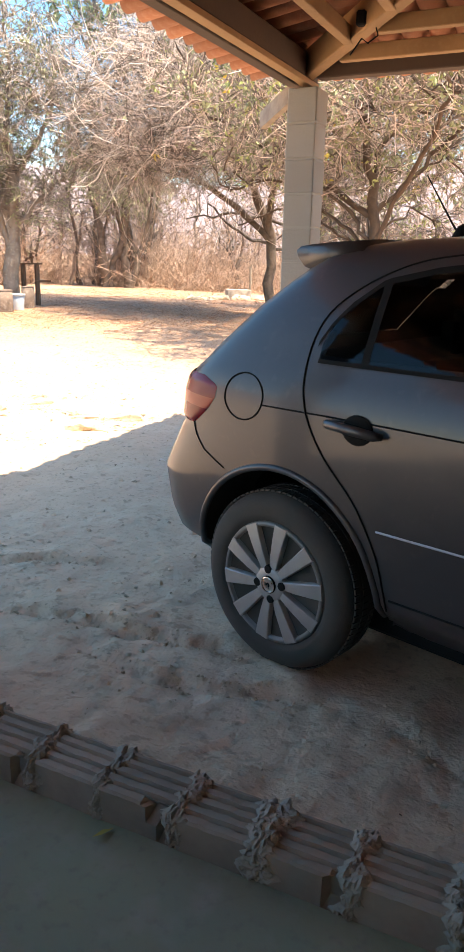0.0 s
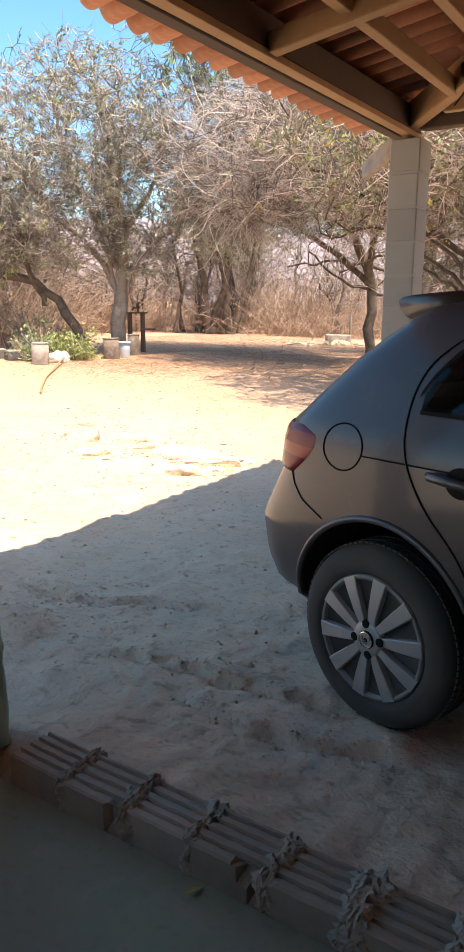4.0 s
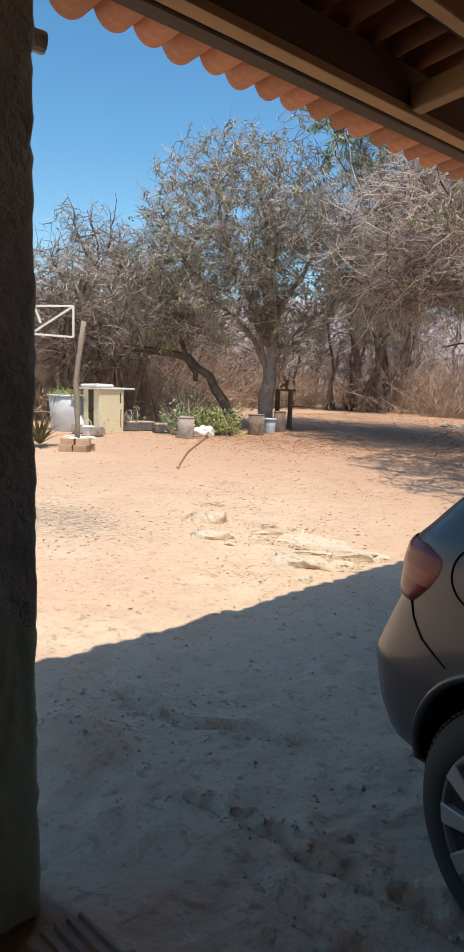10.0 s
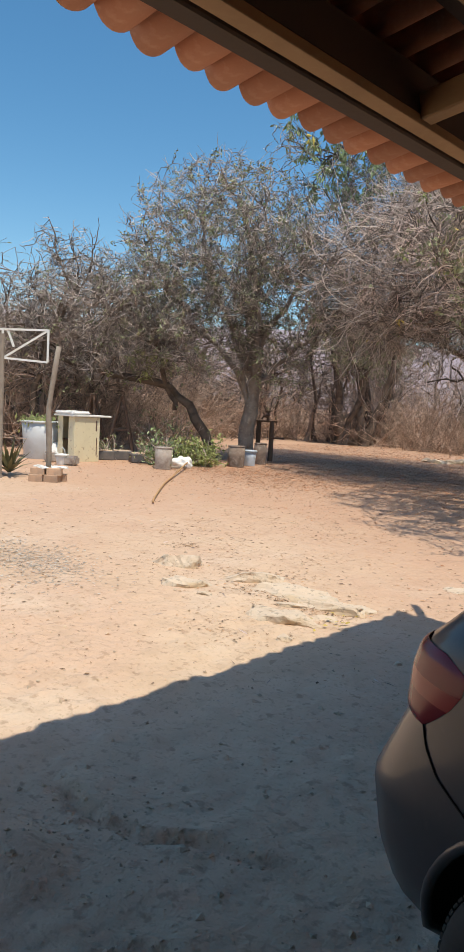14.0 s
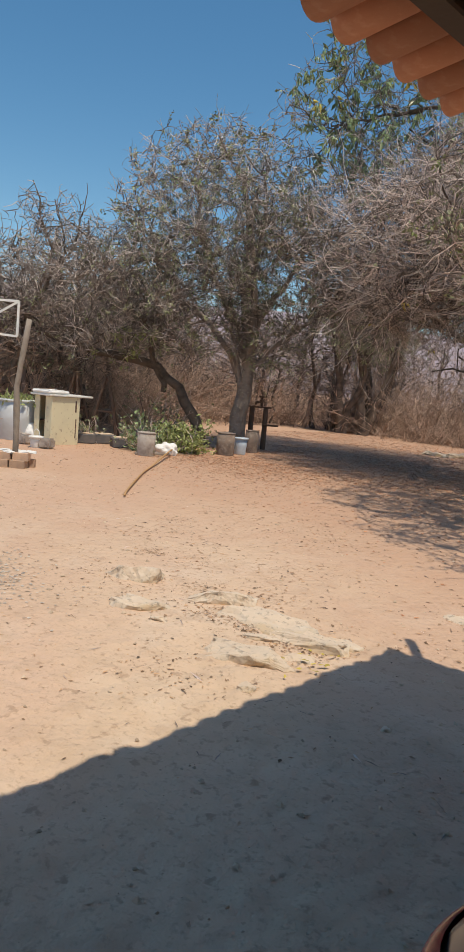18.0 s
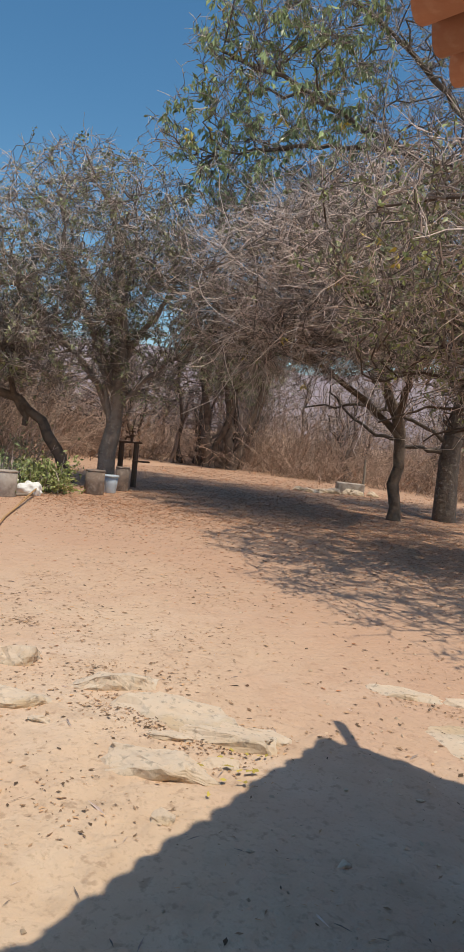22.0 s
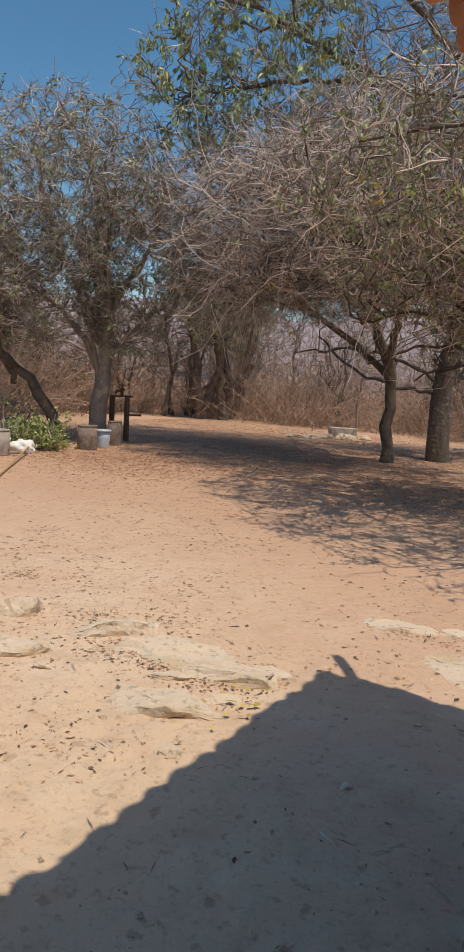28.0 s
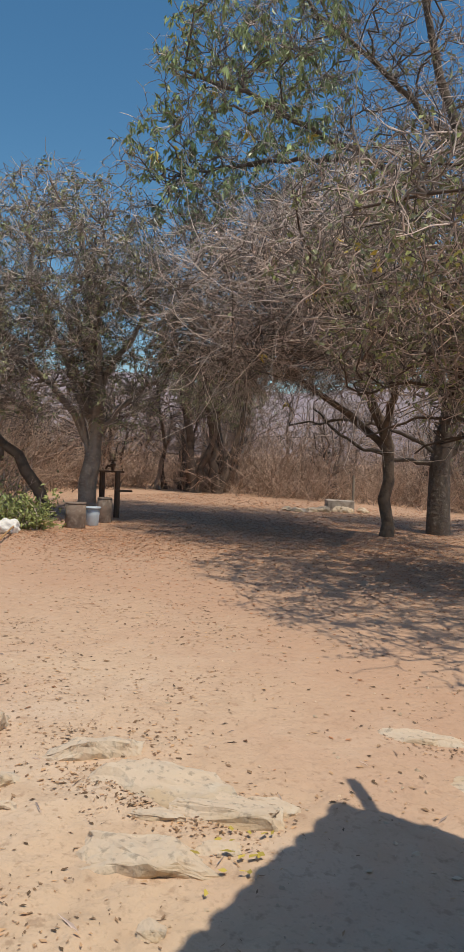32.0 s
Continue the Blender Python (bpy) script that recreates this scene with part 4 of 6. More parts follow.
tree("bare_shrub_tree", "leafless dry tree with upright twigs", b8, [
    ([(0, 0, 0), (0.1, 0.1, 1.2), (0.5, 0.3, 2.6), (0.75, 0.5, 3.6), (0.5, 0.1, 5.0)], 0.075, 0.008),
    ([(0.5, 0.3, 2.6), (0.9, 0.75, 3.7), (0.7, 0.5, 4.7)], 0.032, 0.007),
    ([(0.6, 0.4, 2.9), (1.0, 0.9, 4.0), (1.05, 1.0, 5.1)], 0.032, 0.006),
    ([(0, 0, 0.4), (-0.5, -0.4, 1.4), (-0.8, -0.8, 2.8), (-0.7, -0.9, 3.8)], 0.045, 0.008)],
    [(-14.6, 10.1, 3.9, 1.1, 1.1, 1.4), (-15.9, 8.4, 2.6, 1.6, 1.6, 1.4)], 32, sec=18, ter=120, fine=500, twig=1500, bark="dark_bark", twig_mat="grey_twig", spread=0.6)

# dry thicket and bare woodland round the yard
rs = np.random.default_rng(77)


def outside(az, near=0.0):
    return float(np.interp(az, [-8, 8, 20, 38, 46, 52, 62, 82], [20, 24, 26.5, 27.5, 23.5, 18.5, 17.0, 15])) + near


w = Wood(78)
for k in range(360):
    az = rs.uniform(2, 72)
    d = outside(az) + abs(rs.normal(0, 6)) + rs.uniform(0, 1.2)
    x, y = -d * math.sin(math.radians(az)), d * math.cos(math.radians(az))
    h = rs.uniform(1.1, 3.5) + 0.04 * (d - outside(az))
    m = 24
    dirs = rs.normal(0, 0.8, (m, 3))
    dirs[:, 2] = 1
    L = h * rs.uniform(0.5, 1.15, m)[:, None]
    q = np.empty((m, 5, 3))
    q[:, 0] = np.array([x, y, gz(x, y) - 0.03]) + rs.normal(0, 0.35, (m, 3)) * np.array([1, 1, 0])
    for i in range(1, 5):
        dirs = dirs + rs.normal(0, 0.32, dirs.shape)
        dirs /= np.linalg.norm(dirs, axis=1, keepdims=True)
        q[:, i] = q[:, i - 1] + dirs * L / 4
    w.keep("s", 3, q, np.full((m, 1), 0.011) * np.linspace(1, 0.5, 5)[None])
    nodes = (q[:, 1:].reshape(-1, 3), np.gradient(q, axis=1)[:, 1:].reshape(-1, 3), np.full(m * 4, 0.009))
    w.twigs(nodes, 70, (0.2, 0.8), r0=0.0085, n=3, group="s")
tagged(new("dry_thicket", w.mesh("s", M["scrub"], "dry_thicket")), "dense tan dry-season scrub thicket", "scrub", kind="stuff")
w = Wood(79)
leafp = []
for k in range(74):
    az = rs.uniform(3, 70)
    d = outside(az, 0.6) + abs(rs.normal(0, 6))
    x, y, h = -d * math.sin(math.radians(az)), d * math.cos(math.radians(az)), rs.uniform(2.6, 5.0)
    z = gz(x, y) - 0.05
    got = []
    for j in range(rs.integers(1, 4)):
        lean = rs.normal(0, 0.5, 2)
        b = np.array([x, y, z]) + np.array([*rs.normal(0, 0.25, 2), 0])
        got.append(w.limb([b, b + np.array([lean[0] * 0.3, lean[1] * 0.3, h * 0.3]), b + np.array([lean[0], lean[1], h * 0.75])], rs.uniform(0.05, 0.11), 0.025, n=8, sides=5, wob=0.06, group="s"))
    cat = tuple(np.concatenate([g[c][2:] for g in got]) for c in range(3))
    env = [(x, y, z + h * 0.62, 1.7, 1.7, h * 0.42)]
    n2 = w.reach(cat, w.inside(env, 44), n=6, sides=4, rmax=0.03, r1=0.010, ratio=0.012, group="s")
    n3 = w.reach(n2, w.inside(env, 110), n=4, sides=3, rmax=0.014, r1=0.007, ratio=0.008, group="s")
    n4 = w.twigs(n3, 140, (0.3, 0.9), r0=0.010, n=4, droop=0.03, group="s")
    if rs.uniform() < 0.5:
        leafp.append(n4[0][rs.integers(0, len(n4[0]), 160)])
tagged(new("bare_woodland", w.mesh("s", M["wood_twig"], "bare_woodland")), "tangle of small bare trees behind the yard", "woodland", kind="stuff")
tagged(new("woodland_leaves", leaf_mesh(rs, np.concatenate(leafp), (0.08, 0.16), M["leaf_olive"], "woodland_leaves", 0.4)), "sparse olive leaves in the woodland", "foliage", kind="stuff")

# low hills far off, with the haze put into their colour
bm_v, bm_f = [], []
NA = 160
for k in range(NA + 1):
    a = math.radians(-40 + 170 * k / NA)
    h = 21 + 5 * noise.noise(Vector((a * 3, 0, 0))) + 1.6 * noise.noise(Vector((a * 24, 3, 0)))
    for d, z in ((150, -6.0), (165, h * 0.75), (190, h), (230, h * 0.9)):
        bm_v.append((-d * math.sin(a), d * math.cos(a), z))
for k in range(NA):
    for j in range(3):
        bm_f.append((k * 4 + j, k * 4 + j + 1, k * 4 + j + 5, k * 4 + j + 4))
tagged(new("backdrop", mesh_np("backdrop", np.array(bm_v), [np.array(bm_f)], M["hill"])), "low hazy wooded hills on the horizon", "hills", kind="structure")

# ---------------------------------------------------------------- car
CAR = pose(-0.596, 2.845, 0.0, 0, 0, -17)
car = thing("hatchback_car", CAR, "dusty dark grey five-door hatchback parked under the roof", "car")
ZS = [0.20, 0.26, 0.36, 0.46, 0.60, 0.632, 0.70, 0.76, 0.80, 0.90, 0.965, 1.00, 1.06, 1.10, 1.20, 1.30, 1.35, 1.385, 1.41, 1.425, 1.432]
XR = [-0.10, -0.33, -0.595, -0.636, -0.658, -0.640, -0.602, -0.570, -0.545, -0.535, -0.515, -0.475, -0.42, -0.375, -0.27, -0.14, -0.06, 0.02, 0.18, 0.38, 0.58]
XF = [2.95, 3.05, 3.15, 3.2, 3.2, 3.2, 3.18, 3.12, 3.05, 2.85, 2.5, 2.3, 2.15, 2.05, 1.85, 1.62, 1.5, 1.38, 1.25, 1.1, 0.9]
HW = [0.60, 0.66, 0.775, 0.80, 0.81, 0.812, 0.812, 0.81, 0.808, 0.802, 0.79, 0.777, 0.752, 0.738, 0.694, 0.645, 0.615, 0.575, 0.51, 0.40, 0.20]
NE = 11.0


def shell(z):
    xr, xf, w = (float(np.interp(z, ZS, t)) for t in (XR, XF, HW))
    return (xr + xf) / 2, (xf - xr) / 2, w


def on_side(x, z, off=0.0):
    """A point of the right side of the shell."""
    xc, a, w = shell(z)
    u = max(-0.9999, min(0.9999, (x - xc) / a))
    v = (1 - abs(u) ** NE) ** (1 / NE)
    n = Vector((math.copysign(abs(u) ** (NE - 1), u) / a, -v ** (NE - 1) / w, 0)).normalized()
    return Vector((x, -v * w, z)) + n * off


def on_rear(v, z, off=0.0):
    """A point of the rear, v from -1 (right edge) to 1."""
    xc, a, w = shell(z)
    u = -(1 - abs(v) ** NE) ** (1 / NE)
    n = Vector((-abs(u) ** (NE - 1) / a, math.copysign(abs(v) ** (NE - 1), v) / w, 0)).normalized()
    return Vector((xc + a * u, v * w, z)) + n * off


wx = [0.10, 0.115, 0.165, 0.25, 0.40, 0.55, 0.9, 1.2, 1.42, 1.60]
wz = [1.10, 1.155, 1.215, 1.283, 1.318, 1.338, 1.355, 1.345, 1.25, 1.12]
top_line = lambda x: float(np.interp(x, wx, wz))
low_line = lambda x: 1.064


def car_shell():
    bm = bmesh.new()
    zs = sorted(set([round(0.20 + 0.035 * k, 4) for k in range(28)] + [0.30, 0.33, 0.575, 0.59, 0.60, 0.615, 0.632, 0.65, 1.2, 1.24, 1.28, 1.32, 1.35, 1.37, 1.385, 1.40, 1.41, 1.42, 1.427, 1.432]))
    vs = [0.0, 0.2, 0.4, 0.55, 0.68, 0.78, 0.86, 0.92, 0.955]
    us_edge = (1 - 0.955 ** NE) ** (1 / NE)
    rows = []
    for z in zs:
        xc, a, w = shell(z)
        half = []
        for v in vs:
            half.append((-((1 - v ** NE) ** (1 / NE)), v))
        for u in np.linspace(-us_edge, us_edge, 84)[1:-1]:
            half.append((u, (1 - abs(u) ** NE) ** (1 / NE)))
        for v in reversed(vs):
            half.append(((1 - v ** NE) ** (1 / NE), v))
        right = [(xc + a * u, -w * v, z) for u, v in half]
        left = [(xc + a * u, w * v, z) for u, v in half[1:-1]][::-1]
        rows.append([bm.verts.new(p) for p in right + left])
    for a, b in zip(rows, rows[1:]):
        n = len(a)
        for k in range(n):
            bm.faces.new((a[k], a[(k + 1) % n], b[(k + 1) % n], b[k]))
    bm.faces.new(rows[-1])
    for ax in (0.012, 2.46):
        R = 0.375
        kill = [f for f in bm.faces if abs(f.calc_center_median().y) > 0.55 and math.hypot(f.calc_center_median().x - ax, f.calc_center_median().z - 0.345) < R]
        bmesh.ops.delete(bm, geom=kill, context="FACES")
        for v in bm.verts:
            d = math.hypot(v.co.x - ax, v.co.z - 0.345)
            if v.is_boundary and abs(v.co.y) > 0.5 and 1e-3 < d < R + 0.08 and v.co.z > 0.21:
                v.co.x = ax + (v.co.x - ax) * R / d
                v.co.z = 0.345 + (v.co.z - 0.345) * R / d
    for f in list(bm.faces):
        c = f.calc_center_median()
        if abs(c.y) > 0.4 and 0.13 < c.x < 1.57 and 1.075 < c.z < top_line(c.x) - 0.012 or (abs(c.y) < 0.56 and c.x < 0 and 1.05 < c.z < 1.27):
            bm.faces.remove(f)
    loose = [v for v in bm.verts if not v.link_faces]
    bmesh.ops.delete(bm, geom=loose, context="VERTS")
    return bm


part("body", car_shell(), M["paint"], car, "dusty dark grey body", smooth=True)
for ax in (0.012, 2.46):
    for sgn in (-1, 1):
        bm = bmesh.new()
        arc = [math.radians(-3 + 186 * k / 30) for k in range(31)]
        loops = []
        for dy, r in ((0.005, 0.368), (0.0, 0.374), (-0.02, 0.378), (-0.03, 0.39), (-0.26, 0.38)):
            ring = []
            for a in arc:
                x, z = ax + r * math.cos(a), 0.345 + r * math.sin(a)
                p = on_side(x, max(0.2, z), 0)
                ring.append(bm.verts.new((x, sgn * (-p.y + dy), z)))
            loops.append(ring)
        for a, b in zip(loops, loops[1:]):
            for k in range(len(a) - 1):
                bm.faces.new((a[k], a[k + 1], b[k + 1], b[k]))
        lip = bmesh.new()
        tube([(ax + 0.371 * math.cos(a), sgn * (-on_side(ax + 0.371 * math.cos(a), 0.345 + 0.371 * math.sin(a)).y - 0.002), 0.345 + 0.371 * math.sin(a)) for a in arc], 0.012, 8, lip)
        part("arch_lip", lip, M["paint"], car, smooth=True)
        part("wheel_arch", bm, M["liner"], car, "dark wheel arch lining", smooth=True)
part("underbody", box(3.0, 1.3, 0.12, 0.02, at=(1.3, 0, 0.2)), M["black"], car)


def side_patch(cols, zlo, zhi, off, rows=7):
    bm = bmesh.new()
    grid = []
    for x in cols:
        a, b = zlo(x), zhi(x)
        grid.append([bm.verts.new(on_side(x, a + (b - a) * k / rows, off)) for k in range(rows + 1)])
    for a, b in zip(grid, grid[1:]):
        for k in range(rows):
            bm.faces.new((a[k], b[k], b[k + 1], a[k + 1]))
    return bm


flip = Matrix.Diagonal((1, -1, 1, 1))
for sgn in (1, -1):
    made = [part("window_frame", side_patch(np.linspace(0.102, 1.62, 40), lambda x: 1.052, low_line, 0.004, 1), M["black"], car, "black window surround", smooth=True),
            part("window_frame", side_patch(np.linspace(0.088, 1.62, 60), lambda x: max(1.055, top_line(x) - 0.004), lambda x: top_line(x) + 0.014, 0.004, 2), M["black"], car, "black window surround", smooth=True),
            part("window_post", side_patch(np.linspace(0.25, 0.275, 3), low_line, top_line, 0.004), M["black"], car, smooth=True),
            part("window_post", side_patch(np.linspace(0.80, 0.86, 3), low_line, top_line, 0.004), M["black"], car, smooth=True),
            part("quarter_window", side_patch(np.linspace(0.103, 0.25, 8), low_line, top_line, 0.003), M["tint"], car, "small tinted quarter glass", smooth=True),
            part("door_window", side_patch(np.linspace(0.272, 0.80, 14), low_line, top_line, 0.003), M["tint"], car, "tinted door glass", smooth=True),
            part("door_window", side_patch(np.linspace(0.86, 1.60, 16), low_line, top_line, 0.003), M["tint"], car, "tinted door glass", smooth=True)]
    if sgn < 0:
        for ob in made:
            ob.data.transform(flip)
            ob.data.flip_normals()
# dark cabin: parcel shelf, bench, front seats
part("parcel_shelf", box(0.5, 1.15, 0.03, 0.01, at=(0.02, 0, 1.0)), M["black"], car)
part("rear_bench", box(0.14, 1.22, 0.62, 0.05, at=(0.36, 0, 0.45), segs=2), M["cloth"], car, "dark cloth rear seat back")
part("dashboard", box(0.4, 1.3, 0.3, 0.05, at=(1.85, 0, 0.72), segs=2), M["black"], car)
for y in (-0.33, 0.33):
    part("seat_back", box(0.13, 0.48, 0.62, 0.05, at=(0.98, y, 0.55), segs=2), M["cloth"], car, "dark cloth front seat back")
    part("headrest", box(0.09, 0.25, 0.17, 0.035, at=(0.95, y, 1.16), segs=2), M["cloth"], car, "dark headrest")
    part("headrest", box(0.09, 0.25, 0.13, 0.035, at=(0.36, y, 1.08), segs=2), M["cloth"], car, "dark headrest")


def side_line(points, r, off=0.0015, n=60):
    d = [0.0]
    for (x0, z0), (x1, z1) in zip(points, points[1:]):
        d.append(d[-1] + math.hypot(x1 - x0, z1 - z0))
    s = np.linspace(0, d[-1], n)
    xs, zs = np.interp(s, d, [p[0] for p in points]), np.interp(s, d, [p[1] for p in points])
    for _ in range(6):
        xs[1:-1] = (xs[:-2] + 2 * xs[1:-1] + xs[2:]) / 4
        zs[1:-1] = (zs[:-2] + 2 * zs[1:-1] + zs[2:]) / 4
    return tube([on_side(x, z, off) for x, z in zip(xs, zs)], r, 5)


part("door_seam", side_line([(0.80, 1.385), (0.547, 1.378), (0.33, 1.35), (0.19, 1.285), (0.075, 1.192), (0.055, 1.05), (0.091, 0.907), (0.166, 0.79), (0.304, 0.672), (0.395, 0.50), (0.41, 0.36)], 0.003), M["black"], car)
part("door_seam", side_line([(0.83, 1.35), (0.84, 0.9), (0.86, 0.45), (0.86, 0.30)], 0.004), M["black"], car)
ring = [(-0.158 + 0.083 * math.cos(a), 0.921 + 0.074 * math.sin(a)) for a in (2 * math.pi * k / 48 for k in range(49))]
part("fuel_flap", tube([on_side(x, z, 0.001) for x, z in ring], 0.0026, 5, cap=False), M["black"], car, "round fuel flap outline")
# thin black line drawn for the shade along the body crease
part("crease_shade_line", side_line([(-0.076, 0.905), (0.3, 0.909), (0.9, 0.905), (2.2, 0.86)], 0.0028, 0.0), M["black"], car)
part("bumper_seam", side_line([(-0.40, 0.80), (-0.375, 0.76), (-0.327, 0.716), (-0.226, 0.672)], 0.0022), M["black"], car)
part("side_moulding", side_line([(0.375, 0.607), (0.83, 0.612)], 0.0038, 0.001), M["hubcap"], car, "thin bright side moulding")
part("side_moulding", side_line([(0.87, 0.612), (1.9, 0.612)], 0.0038, 0.001), M["hubcap"], car, "thin bright side moulding")
part("sill", side_line([(0.42, 0.40), (0.9, 0.40), (2.0, 0.40)], 0.004, 0.0), M["black"], car)
# handle
bm = bmesh.new()
bmesh.ops.create_uvsphere(bm, u_segments=20, v_segments=10, radius=1)
for v in bm.verts:
    v.co = Vector((v.co.x * 0.052, v.co.y * 0.006, v.co.z * 0.045))
ob = part("handle_recess", bm, M["black"], car, "dark round handle recess", smooth=True)
ob.location = on_side(0.285, 0.884, 0.001)
part("door_handle", tube([on_side(0.185, 0.892, 0.012), on_side(0.20, 0.894, 0.03), on_side(0.28, 0.89, 0.034), on_side(0.355, 0.884, 0.030), on_side(0.372, 0.882, 0.012)], [0.011, 0.014, 0.0155, 0.014, 0.010], 8), M["paint"], car, "grey pull handle", smooth=True)

# tail lamp wrapping round the corner, in three bands
def tail_lamp(sgn, z0, z1, tilt):
    bm = bmesh.new()
    grid = []
    for zz in np.linspace(z0, z1, 9):
        row = []
        for k in range(15):
            s = k / 14
            z = min(0.965, max(0.795, zz + (tilt * (s - 0.5) if 0.80 < zz < 0.96 else 0)))
            xe = float(np.interp(z, [0.795, 0.82, 0.86, 0.90, 0.935, 0.95, 0.965], [-0.40, -0.365, -0.318, -0.288, -0.284, -0.305, -0.36]))
            p = on_side(xe, z)
            xc, a, w = shell(z)
            ve = -p.y / w
            v2 = float(np.interp(z, [0.795, 0.83, 0.93, 0.965], [0.80, 0.62, 0.62, 0.72]))
            v = ve + (v2 - ve) * s ** 1.6
            edge = min(min(k, 14 - k, 3) / 3, min(abs(z - 0.795), abs(z - 0.965)) / 0.02)
            q = on_rear(-min(v, 0.99999), z, 0.001 + 0.012 * min(1, edge) ** 0.5)
            row.append(bm.verts.new((q.x, q.y * sgn, q.z)))
        grid.append(row)
    for a, b in zip(grid, grid[1:]):
        for k in range(14):
            bm.faces.new((a[k], a[k + 1], b[k + 1], b[k]))
    return bm


for sgn in (1, -1):
    lamp = part("tail_lamp", tail_lamp(sgn, 0.795, 0.868, 0.03), M["tail_red"], car, "dark red tail lamp", smooth=True)
    part("middle_lens", tail_lamp(sgn, 0.868, 0.908, 0.03), M["tail_mid"], lamp, "orange-red middle lens", smooth=True)
    part("upper_lens", tail_lamp(sgn, 0.908, 0.965, 0.03), M["tail_red"], lamp, smooth=True)
# rear window and spoiler
bm = bmesh.new()
grid = [[bm.verts.new(on_rear(v, z, 0.004)) for v in np.linspace(-0.80, 0.80, 30)] for z in np.linspace(1.02, 1.30, 10)]
for a, b in zip(grid, grid[1:]):
    for k in range(29):
        bm.faces.new((a[k], a[k + 1], b[k + 1], b[k]))
part("rear_window", bm, M["tint"], car, "tinted rear glass", smooth=True)
bm = bmesh.new()
prof = [(0.12, 1.412), (0.0, 1.406), (-0.1, 1.398), (-0.155, 1.390), (-0.176, 1.376), (-0.168, 1.352), (-0.135, 1.318), (-0.07, 1.30), (0.12, 1.32)]
secs = []
for y in np.linspace(-0.58, 0.58, 17):
    k = 1 - (abs(y) / 0.58) ** 8 * 0.14
    secs.append([bm.verts.new((0.12 + (x - 0.12) * (1 - 0.14 * (abs(y) / 0.58) ** 8) - 0.03 * (1 - (y / 0.58) ** 2), y, 1.36 + (z - 1.36) * k)) for x, z in prof])
for a, b in zip(secs, secs[1:]):
    for k in range(len(prof)):
        bm.faces.new((a[k], a[(k + 1) % len(prof)], b[(k + 1) % len(prof)], b[k]))
bm.faces.new(secs[0][::-1])
bm.faces.new(secs[-1])
part("roof_spoiler", bm, M["paint"], car, "body-coloured roof spoiler", smooth=True)
ant = part("antenna", tube([(0.13, 0.02, 1.43), (0.095, 0.01, 1.48), (-0.015, 0, 1.645)], [0.005, 0.0035, 0.0022], 6), M["black"], car, "short roof antenna")
part("antenna_base", lathe([(0.045, 0), (0.036, 0.025), (0.016, 0.06), (0.0, 0.07)], 14, at=(0.13, 0.02, 1.41)), M["black"], car)


